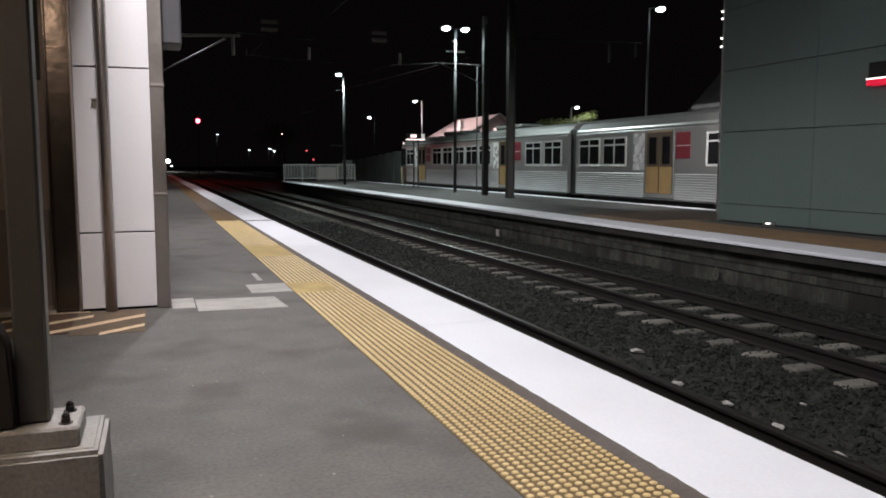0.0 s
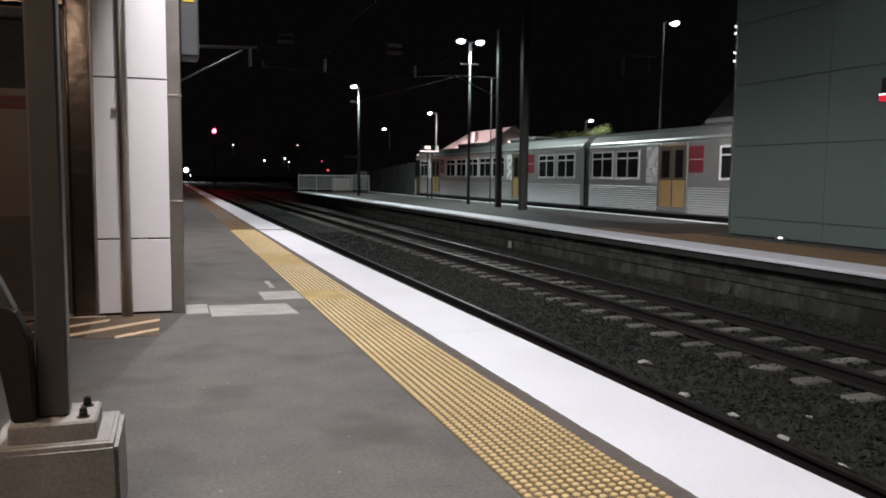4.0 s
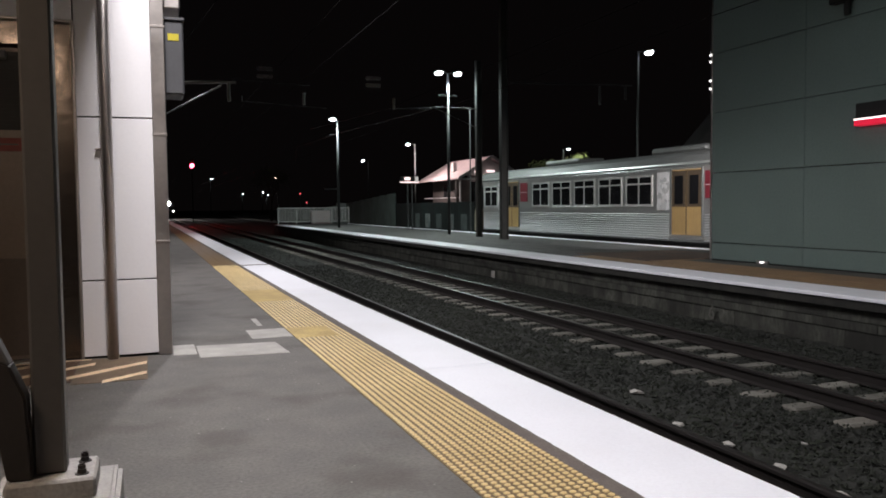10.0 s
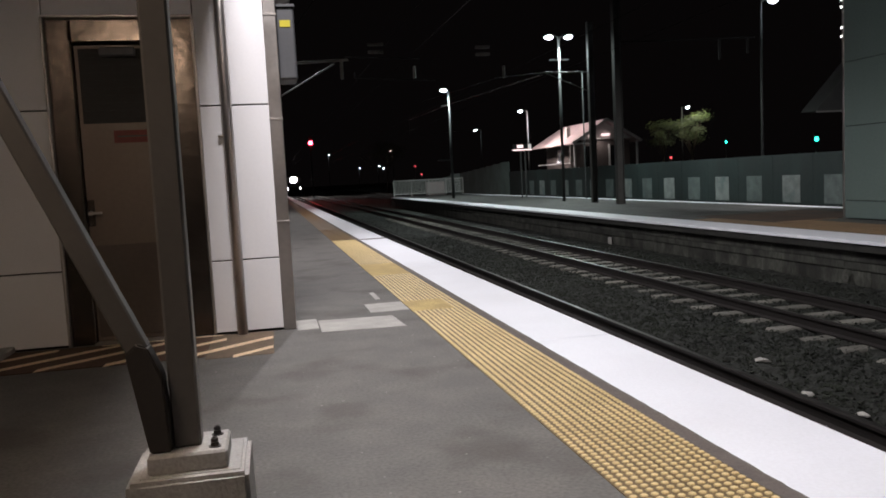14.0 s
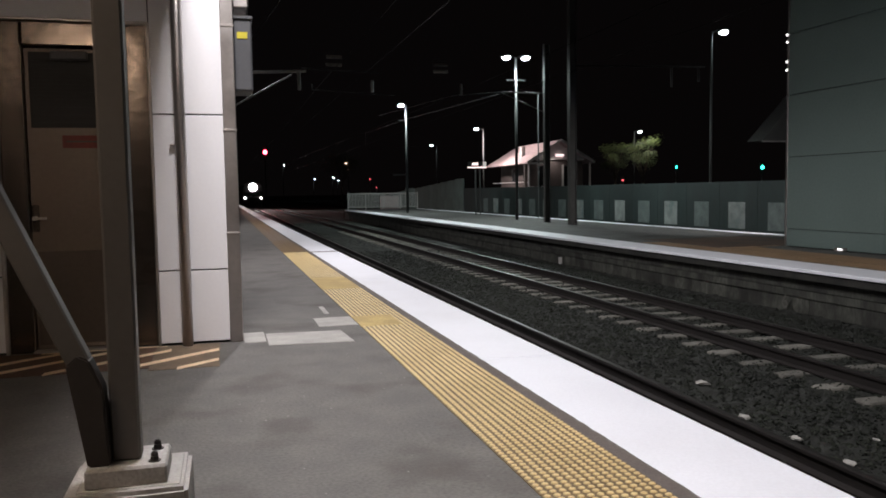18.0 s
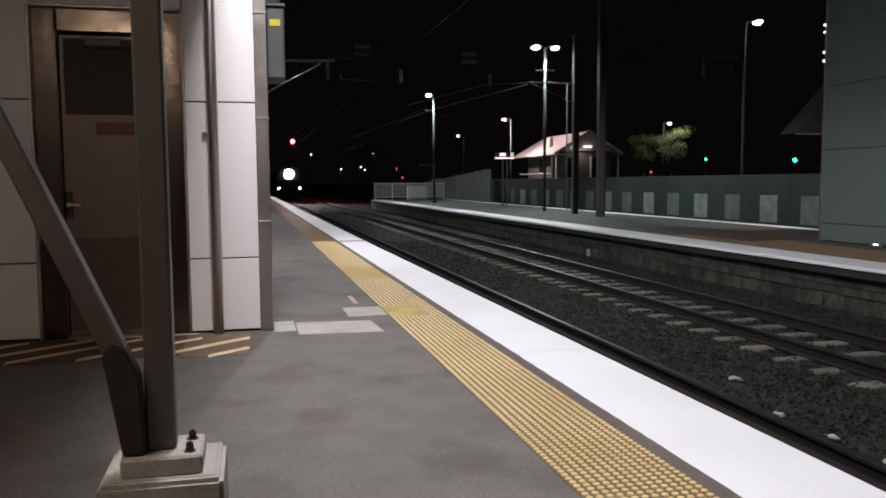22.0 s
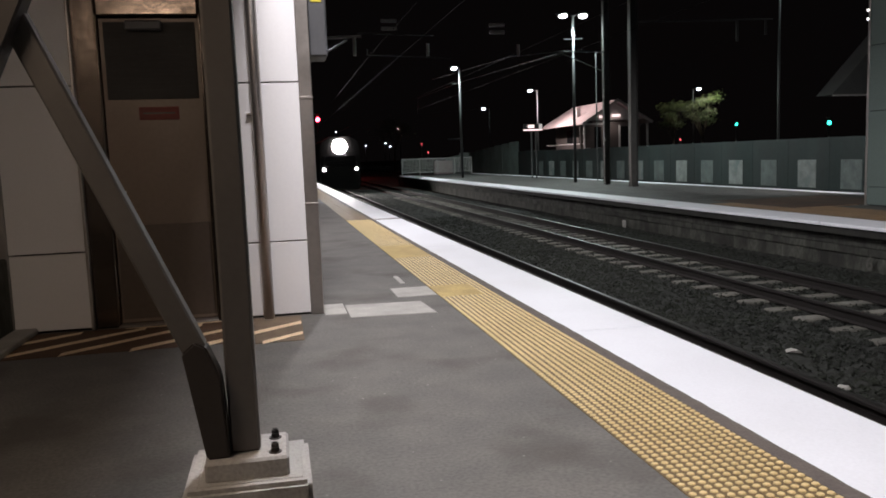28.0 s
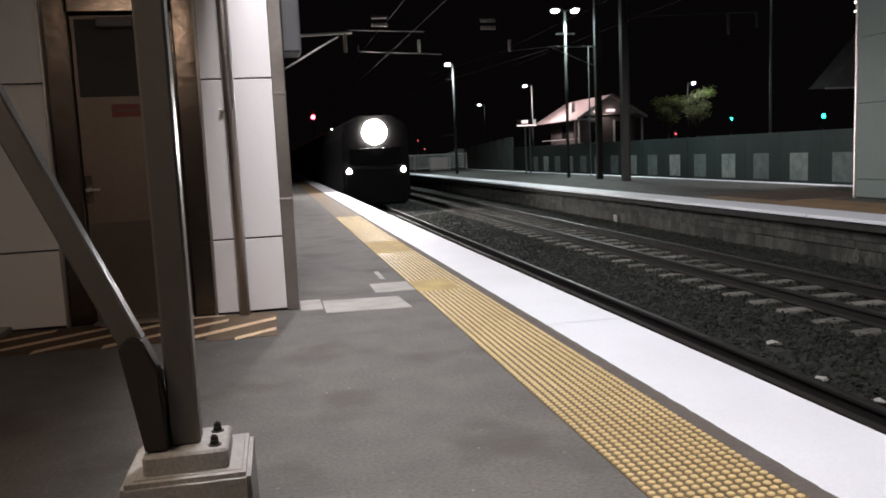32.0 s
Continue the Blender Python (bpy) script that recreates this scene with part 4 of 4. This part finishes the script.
for x, low, mat in ((2.65, 5.5, "wire"), (8.2, 5.2, "wire")):
    w = thing("overhead_wire", "thin overhead contact wire with its carrier", "wire", pipe([(x, -20, 4.45), (x, 300, 4.45)], 0.008, 4), mat, group="overhead wires")
    part("carrier_wire", pipe([(x, -20, 5.3), (x, 33.2, low), (x, 60, 5.3), (x, 90, 5.6), (x, 300, 5.4)], 0.010, 4), mat, w)
thing("span_wire", "slack feeder wire crossing from the mast", "wire", pipe([(-1.6, 36, 5.45), (0.0, 19.3, 5.25), (2.1, -3, 5.4)], 0.011, 5), "wire")
thing("span_wire", "feeder wire rising from the mast's cantilever", "wire", pipe([(10.2, 33.2, 5.27), (12.5, 60, 6.72), (12.6, 80, 7.05), (16.0, 100, 6.6), (23.9, 98, 6.9)], 0.010, 5), "lamppost")
thing("span_wire", "feeder wire rising over the middle track", "wire", pipe([(8.2, 33.2, 5.18), (8.24, 50, 5.93)], 0.008, 5), "lamppost")
thing("service_cable", "overhead service cable from the station house", "wire", pipe([(30.6, 68, 3.9), (35, 71, 4.6), (41, 74, 6.2)], 0.025, 5), "mast")

# red signal far down the line
sg = thing("rail_signal", "signal on a tall mast showing red", "signal", tube((5.2, 128, -1), (5.2, 128, 8.6), 0.09), "mast")
part("signal_head", box(4.9, 127.9, 7.0, 5.5, 128.1, 8.6, 0.02), "black", sg)
part("red_aspect", tube((5.2, 127.88, 7.62), (5.2, 127.80, 7.62), 0.30, None, 16), "red", sg, "lit red lens")

# passenger board on two posts
pb = thing("passenger_board", "lit information board on two steel posts", "sign", box(12.72, 45.9, 2.60, 13.82, 46.1, 2.92, 0.02), "black")
part("panel", box(12.95, 45.885, 2.70, 13.30, 45.9, 2.86), "board", pb)
part("light_band", box(12.72, 45.88, 2.55, 13.82, 46.1, 2.61), "board", pb)
part("clock", box(13.60, 45.87, 2.63, 13.80, 45.9, 2.90, 0.01), "paleface", pb)
for x in (13.17, 13.44):
    part("post", tube((x, 46, OPP), (x, 46, 2.55), 0.045), "lamppost", pb)

# fence at the end of the island platform
ef = thing("end_fence", "white steel fence across the platform's end", "fence", pipe([(8.6, 66, 1.1), (14.4, 66, 1.1)], 0.035), "fencepaint")
part("rail", pipe([(8.6, 66, 0.0), (14.4, 66, 0.0)], 0.03), "fencepaint", ef)
for i in range(5):
    part("post", tube((8.6 + i * 1.45, 66, -0.3), (8.6 + i * 1.45, 66, 1.15), 0.04), "fencepaint", ef)
for i in range(48):
    part("picket", tube((8.6 + i * 0.12, 66, 0.0), (8.6 + i * 0.12, 66, 1.1), 0.022, None, 5), "fencepaint", ef)
thing("end_ramp", "ramp down from the end of the island platform", "ramp", box(OPPX + 0.4, 65.5, -1.2, FARX, 68.5, OPP - 0.05), "asphalt", kind="structure")
# a grey box on the right, a wide pale board on the left
thing("grey_box", "grey box behind the end fence", "board", box(14.0, 68.6, -1.2, 14.8, 68.75, 1.5, 0.01), "shedgrey")
thing("end_board", "wide pale panel behind the end fence", "cabinet", box(11.95, 69.0, -1.2, 13.5, 69.7, 0.88, 0.02), "roofpink")

# noise barrier behind the far track
BX = 18.2
bar_w = thing("noise_barrier", "long grey green boundary wall with pale painted panels", "wall", box(BX + 0.02, 10, -1.3, BX + 0.16, 65, 1.42), "barrier", kind="structure")
for i in range(23):
    part("barrier_panel", box(BX - 0.03, 10 + i * 2.4 + 0.004, -1.2, BX + 0.02, 10 + (i + 1) * 2.4 - 0.004, 1.40, 0.008), "barrier", bar_w)
for i in range(20):
    y = 13.12 + i * 2.4
    bm = box(BX - 0.045, y, -0.42, BX - 0.03, y + 1.06, 0.62, 0.004)
    if i % 2 == 1:
        bmesh.ops.bevel(bm, geom=[e for e in bm.edges if abs(e.verts[0].co.x - e.verts[1].co.x) > 0.01 and e.verts[0].co.z > 0.5], offset=0.2, segments=4, affect="EDGES")
    part("painted_panel", bm, "mural_dull" if i % 2 == 1 else "mural", bar_w, "pale painted panel")
bw2 = thing("noise_barrier_far", "pale boundary wall stepping down along the line", "wall", box(BX + 0.05, 65.1, -1.3, BX + 0.16, 94, 0.95), "farwall", kind="structure")
for i in range(12):
    top = max(1.0, 2.24 - i * 0.103)
    part("barrier_panel", box(BX - 0.04, 65.1 + i * 2.4 + 0.02, -1.2, BX + 0.049, 65.1 + (i + 1) * 2.4 - 0.02, top, 0.008), "farwall", bw2)
    part("barrier_post", box(BX - 0.06, 65.1 + i * 2.4 - 0.06, -1.2, BX - 0.042, 65.1 + i * 2.4 + 0.06, top + 0.04), "farwall", bw2)

# small station house beyond the barrier
hut = thing("station_house", "small timber station house with a pale pink roof", "house", box(25.2, 66.8, -1.2, 29.8, 75.5, 3.70), "hutwall")
part("wing_wall", box(24.3, 66.8, -1.2, 25.195, 67.0, 3.5), "hutwall", hut, "end wall of the veranda")
for sx in (-1, 1):
    bm = bmesh.new()
    e, t = 27.4 + sx * 3.2, 0.09
    v = [bm.verts.new(p) for p in ((27.4, 66, 5.55), (27.4, 76.6, 5.55), (e, 77.2, 3.6), (e, 66, 3.6), (27.4, 66, 5.45), (27.4, 76.6, 5.45), (e, 77.2, 3.5), (e, 66, 3.5))]
    for f in ((0, 1, 2, 3), (7, 6, 5, 4), (0, 3, 7, 4), (1, 5, 6, 2), (3, 2, 6, 7), (0, 4, 5, 1)):
        bm.faces.new([v[i] for i in f])
    bmesh.ops.recalc_face_normals(bm, faces=bm.faces)
    part("roof", bm, "roofpink", hut, "pale corrugated roof slope")
    part("barge_board", bar((27.4, 65.96, 5.5), (e, 65.96, 3.55), 0.22, 0.05), "fencepaint", hut)
gab = bmesh.new()
g = [gab.verts.new((x, y, z)) for y in (66.7, 66.85) for x, z in ((24.9, 3.85), (30.0, 3.85), (27.4, 5.35))]
gab.faces.new(g[:3]); gab.faces.new(g[3:][::-1])
part("gable", gab, "fencepaint", hut, "pale gable boards")
part("chimney", box(25.15, 69.8, 4.2, 25.55, 70.2, 5.15, 0.02), "fencepaint", hut)
part("doorway", box(25.6, 66.76, -0.8, 26.2, 66.80, 3.3), "darkglass", hut, "dark doorway")
part("doorway", box(28.0, 66.76, -0.8, 28.8, 66.80, 3.3), "darkglass", hut, "dark doorway")
part("door_trim", box(27.8, 66.74, -0.8, 27.95, 66.80, 3.4), "fencepaint", hut)
part("fascia", box(24.3, 66.2, 3.45, 26.3, 66.28, 3.6), "fencepaint", hut, "white fascia board")
for i in range(4):
    part("veranda_rail", box(24.1 + i * 0.5, 66.3, 1.2 + 0.1 * (i % 2), 24.45 + i * 0.5, 66.4, 1.42 + 0.1 * (i % 2)), "fencepaint", hut)
part("window", box(25.16, 68.0, 2.0, 25.2, 69.4, 3.2), "darkglass", hut)
part("window", box(25.16, 71.0, 2.0, 25.2, 72.4, 3.2), "darkglass", hut)
part("porch_lamp", box(25.95, 66.45, 4.06, 26.2, 66.6, 4.22, 0.02), "board", hut, "small lit porch lamp")
part("porch_lamp", box(27.1, 66.45, 4.12, 27.85, 66.6, 4.30, 0.02), "board", hut, "lit porch lamp under the gable")
for x in (24.5, 30.3):
    part("veranda_post", box(x - 0.06, 66.3, -1.2, x + 0.06, 66.42, 3.6), "fencepaint", hut)
part("railing", pipe([(24.5, 66.35, 1.9), (24.5, 76, 1.9)], 0.04), "fencepaint", hut)

# house beyond the barrier whose gable shows past the grey building
# body in dark soil colour, imitating the darkness below the grey gable
hs = thing("gabled_shed", "grey gabled shed beyond the boundary wall", "shed", box(27.5, 35.6, -1.2, 37, 36.4, 3.4), "soil")
gb = bmesh.new()
v = [gb.verts.new((x, y, z)) for y in (35.4, 36.6) for x, z in ((24.8, 3.5), (37.2, 3.5), (31, 9.9))]
gb.faces.new(v[:3]); gb.faces.new(v[3:][::-1])
for i in range(3):
    j = (i + 1) % 3
    gb.faces.new((v[i], v[j], v[j + 3], v[i + 3]))
bmesh.ops.recalc_face_normals(gb, faces=gb.faces)
part("roof", gb, "shedgrey", hs)
part("gutter", box(24.8, 35.3, 3.42, 37.2, 35.4, 3.49), "fencepaint", hs)


# ---- trees ----
def tree(x, y, base, height, radius, seed):
    rng = random.Random(seed)
    t = thing("tree", "small leafy street tree lit by a lamp", "tree", at=(x, y, base))
    tr = bmesh.new()
    add_tube(tr, (0, 0, 0), (0.1, 0, height * 0.45), 0.16, 0.10, 8)
    tips = []
    for i in range(8):
        a = i * 0.785 + rng.uniform(-0.3, 0.3)
        p = (radius * 0.62 * math.cos(a), radius * 0.62 * math.sin(a), height * rng.uniform(0.62, 0.9))
        add_tube(tr, (0.1, 0, height * 0.42), p, 0.07, 0.02, 6)
        tips.append(p)
    part("trunk", tr, "bark", t)
    verts, faces = [], []
    for p in tips + [(0, 0, height * 0.85)]:
        for k in range(210):
            d = Vector((rng.gauss(0, 1), rng.gauss(0, 1), rng.gauss(0, 0.6))) * radius * 0.24
            c = Vector(p) + d
            u = Vector((rng.gauss(0, 1), rng.gauss(0, 1), rng.gauss(0, 1))).normalized() * rng.uniform(0.06, 0.13)
            w = u.orthogonal().normalized() * rng.uniform(0.03, 0.06)
            o = len(verts)
            verts += [tuple(c - u), tuple(c + w), tuple(c + u), tuple(c - w)]
            faces.append((o, o + 1, o + 2, o + 3))
    me = bpy.data.meshes.new("crown")
    me.from_pydata(verts, [], faces)
    me.materials.append(M["leaf"])
    cr = new("crown", me)
    cr.parent = t
    return t


tree(37.5, 75.6, -1.2, 7.7, 1.35, 1)
tree(40.0, 74.4, -1.2, 8.0, 1.75, 2)
tree(15.8, 120, -1.2, 9.0, 3.0, 3)

# street signals and small far lights
for x, y, z, mat, r in ((43.3, 60, 2.85, "green", 0.16), (59.5, 100, 4.1, "green", 0.14), (51.3, 100, 2.35, "tail", 0.12), (41.5, 240, 5.2, "tail", 0.16), (43.4, 240, 2.6, "tail", 0.2)):
    s = thing("traffic_light", "far traffic light on a dark pole", "traffic light", tube((x, y, -1.2), (x, y, z + 0.5), 0.07), "mast")
    part("signal_head", box(x - 0.2, y - 0.05, z - 0.6, x + 0.2, y + 0.1, z + 0.5, 0.02), "black", s)
    part("lens", tube((x, y - 0.06, z), (x, y - 0.1, z), r, None, 14), mat, s, "lit lens")

# ---- silver train leaving from the far side of the island platform ----
TX, TW = 14.72, 2.72
emu = thing("silver_train", "stainless steel commuter train with yellow doors", "train")


def car(y0, y1, doors, windows, cab_end):
    """One car between y0 and y1, its parts in the train's space."""
    prof = [(0, -0.03), (0, 2.30), (0.06, 2.46), (0.30, 2.70), (0.8, 2.86), (1.36, 2.90), (1.92, 2.86), (2.42, 2.70), (2.66, 2.46), (TW, 2.30), (TW, -0.03)]
    body = part("car_body", extrude_profile([(TX + x, z) for x, z in prof], y0, y1), "train", emu, "stainless steel car body")
    crown = [(0.07, 2.475), (0.30, 2.706), (0.8, 2.866), (1.36, 2.906), (1.92, 2.866), (2.42, 2.706), (2.65, 2.475)]
    part("roof", extrude_profile([(TX + x, z) for x, z in crown], y0 + 0.02, y1 - 0.02), "trainroof", body, "dull grey roof")
    part("roof_edge", box(TX - 0.012, y0, 2.34, TX + 0.0, y1, 2.40, 0.004), "trainroof", body)
    part("sole_bar", box(TX - 0.012, y0, -0.05, TX, y1, 0.03), "trainroof", body)
    part("underframe", box(TX + 0.15, y0 + 0.4, -0.75, TX + TW - 0.15, y1 - 0.4, -0.035), "black", body, "dark underframe")
    for cy in ((y0 + y1) / 2 - 4, (y0 + y1) / 2 + 4):
        part("roof_unit", box(TX + 0.75, cy - 1.5, 2.85, TX + 2.0, cy + 1.5, 3.08, 0.08), "trainroof", body, "roof ventilation unit")
    edges = [y0] + [e for d in sorted(doors) for e in (d - 0.8, d + 0.8)] + [y1]
    for a, b in zip(edges[::2], edges[1::2]):
        for r in range(11):
            part("rib", extrude_profile([(TX + x, z + r * 0.078) for x, z in ((0.002, -0.004), (-0.014, 0.006), (-0.022, 0.026), (-0.014, 0.046), (0.002, 0.056))], a + 0.1, b - 0.1), "rib", body)
    for d in doors:
        dr = part("door", box(TX - 0.006, d - 0.75, 0.16, TX + 0.02, d + 0.75, 2.24, 0.004), "trainyellow", body, "yellow sliding doors")
        part("frame", box(TX - 0.03, d - 0.80, 0.16, TX + 0.0, d - 0.75, 2.28), "trainroof", dr)
        part("frame", box(TX - 0.03, d + 0.75, 0.16, TX + 0.0, d + 0.80, 2.28), "trainroof", dr)
        part("seam", box(TX - 0.012, d - 0.02, 0.18, TX - 0.004, d + 0.02, 2.22), "black", dr)
        for s in (-1, 1):
            part("door_upper", box(TX - 0.009, d + s * 0.385 - 0.345, 1.06, TX - 0.004, d + s * 0.385 + 0.345, 2.2, 0.002), "trainbrown", dr)
            part("door_glass", box(TX - 0.013, d + s * 0.38 - 0.22, 1.15, TX - 0.008, d + s * 0.38 + 0.22, 2.05, 0.003), "darkglass", dr)
        part("red_panel", box(TX - 0.01, d - 1.65, 1.32, TX, d - 0.9, 2.16, 0.003), "trainred", body, "red panel beside the door")
        part("panel_line", box(TX - 0.013, d - 1.64, 1.72, TX - 0.009, d - 0.91, 1.745), "alu", body)
        part("polished_panel", box(TX - 0.009, d + 0.9, 0.95, TX, d + 1.55, 2.2, 0.003), "polished", body)
    for w in windows:
        wn = part("window", box(TX - 0.014, w - 0.80, 1.08, TX + 0.0, w + 0.80, 2.14, 0.02), "alu", body, "window with a pale frame")
        for s in (-1, 1):
            part("pane", box(TX - 0.017, w + s * 0.38 - 0.34, 1.15, TX - 0.010, w + s * 0.38 + 0.34, 1.82, 0.004), "darkglass", wn)
            part("hopper", box(TX - 0.017, w + s * 0.38 - 0.34, 1.87, TX - 0.010, w + s * 0.38 + 0.34, 2.07, 0.004), "darkglass", wn)
    if cab_end:
        nose = [(0.0, -0.2), (0.0, 2.2), (0.06, 2.46), (0.30, 2.68), (0.8, 2.82), (1.36, 2.86), (1.92, 2.82), (2.42, 2.68), (2.66, 2.46), (TW, 2.2), (TW, -0.2)]
        bm = extrude_profile([(TX + x, z) for x, z in nose], y1, y1 + 0.42)
        for v in bm.verts:
            if v.co.y > y1 + 0.2:
                v.co.x += (TX + TW / 2 - v.co.x) * 0.14
                v.co.z -= 0.12 if v.co.z > 2 else 0
        part("cab_front", bm, "cabcream", body, "cream rounded cab end")
        part("cab_window", box(TX - 0.014, y1 - 0.92, 0.98, TX, y1 - 0.03, 2.2, 0.02), "darkglass", body)
        part("cab_side_panel", box(TX - 0.028, y1 - 0.95, 0.0, TX, y1 - 0.13, 0.95, 0.006), "trainbrown", body, "brown lower cab panel")
        part("cab_side_window", box(TX + 0.02, y1 + 0.05, 1.0, TX + 0.04, y1 + 0.34, 2.2, 0.004), "darkglass", body)
        part("windscreen", box(TX + 0.35, y1 + 0.40, 1.15, TX + TW - 0.35, y1 + 0.44, 2.2), "darkglass", body)
        part("step_panel", box(TX - 0.016, y1 - 0.12, -0.15, TX + 0.02, y1 + 0.2, 0.95, 0.02), "cabcream", body, "cream corner panel")
        part("tail_lamp", box(TX + 0.2, y1 + 0.38, 2.50, TX + 0.6, y1 + 0.44, 2.62, 0.01), "board", body)
    else:
        part("gangway", box(TX + 0.10, y1, -0.1, TX + TW - 0.10, y1 + 0.62, 2.55, 0.03), "black", body, "black gangway between cars")
    return body


car(30.12, 53.5, [36.3, 49.2], [31.5, 33.35, 38.9, 40.75, 42.6, 44.45, 46.3, 51.6], True)
car(6.1, 29.5, [10.6, 23.85], [13.4, 15.2, 17.0, 18.8, 20.6, 26.65, 28.45], False)
car(-18.0, 5.5, [-13.5, -0.3], [-10.8, -9, -7.2, -5.4, -3.6, 2.6, 4.4], False)
car(-42.2, -18.7, [-37.5, -24.3], [-34.8, -33, -31.2, -29.4, -27.6, -21.4, -19.6], False)

# ---- train coming in on the near track ----
loco = thing("arriving_train", "dark train arriving with a blazing headlight", "train")
NX = 2.65
prof = [(-1.3, -0.35), (-1.3, 1.9), (-1.15, 2.45), (-0.6, 2.75), (0.6, 2.75), (1.15, 2.45), (1.3, 1.9), (1.3, -0.35)]
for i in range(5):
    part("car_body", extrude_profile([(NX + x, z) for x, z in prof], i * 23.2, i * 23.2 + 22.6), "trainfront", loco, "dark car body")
    part("underframe", box(NX - 1.15, i * 23.2 + 0.3, -0.7, NX + 1.15, i * 23.2 + 22.3, -0.36), "black", loco)
part("windscreen", box(NX - 1.0, -0.03, 0.85, NX + 1.0, 0.0, 1.52, 0.01), "darkglass", loco, "dark windscreen")
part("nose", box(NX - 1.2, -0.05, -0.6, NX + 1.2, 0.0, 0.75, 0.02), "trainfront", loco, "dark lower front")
# disc far wider than the lens: the headlight's bloom is built into its size
hl = bmesh.new()
bmesh.ops.create_circle(hl, cap_ends=True, radius=0.46, segments=48)
hl.transform(Matrix.Translation((NX, -0.05, 2.12)) @ pose(0, 0, 0, 90, 0, 0))
part("headlight", hl, "head", loco, "blazing headlight")
for s in (-1, 1):
    part("marker_light", tube((NX + s * 1.05, -0.05, 0.66), (NX + s * 1.05, -0.09, 0.66), 0.10, None, 14), "marker", loco, "small lower light")


# the line and everything beside it climbs a little; the near platform, its building and post stay level
LEVEL = ("platform_near", "platform_wall", "tactile_studs", "concrete_patch", "paint_dash", "wall_building", "door_1", "drain_pipe", "wall_cabinet", "speaker_box",
         "hatch_marking", "steel_post", "concrete_plinth", "brace_footing", "low_wall", "loop_fence", "wall_unseen", "canopy")
CLIMB = pose(0, 0, 0, math.degrees(GRADE), 0, 0)
for ob in list(scene.objects):
    if ob.parent is None and ob.type in ("MESH", "FONT", "EMPTY") and ob.name.split(".")[0] not in LEVEL and ob not in (emu, loco):
        ob.matrix_world = CLIMB @ ob.matrix_basis


def motions():
    rows = [(0, pose(0, 0, 0)), (4.4, pose(0, 0, 0)), (5.0, pose(0, -0.15, 0)), (5.8, pose(0, -0.9, 0)), (6.5, pose(0, -2.1, 0)), (7.5, pose(0, -4.6, 0)), (9.0, pose(0, -9.8, 0)),
               (10.0, pose(0, -14.3, 0)), (11.0, pose(0, -19.5, 0)), (12.0, pose(0, -25.1, 0)), (12.5, pose(0, -28.2, 0)), (13.0, pose(0, -31.65, 0)), (14.0, pose(0, -38.6, 0)),
               (20.0, pose(0, -84.0, 0)), (32.0, pose(0, -180.0, 0))]
    walk(emu, [(t, CLIMB @ m) for t, m in rows])
    walk(loco, [(t, CLIMB @ pose(0, y, 0)) for t, y in ((0, 256), (4, 222), (7, 198), (10, 173.5), (13, 150), (16, 127), (19, 105), (22, 86), (24, 74.5), (26, 64), (28.5, 51), (30, 43), (31, 37.5), (32, 32))])


motions()
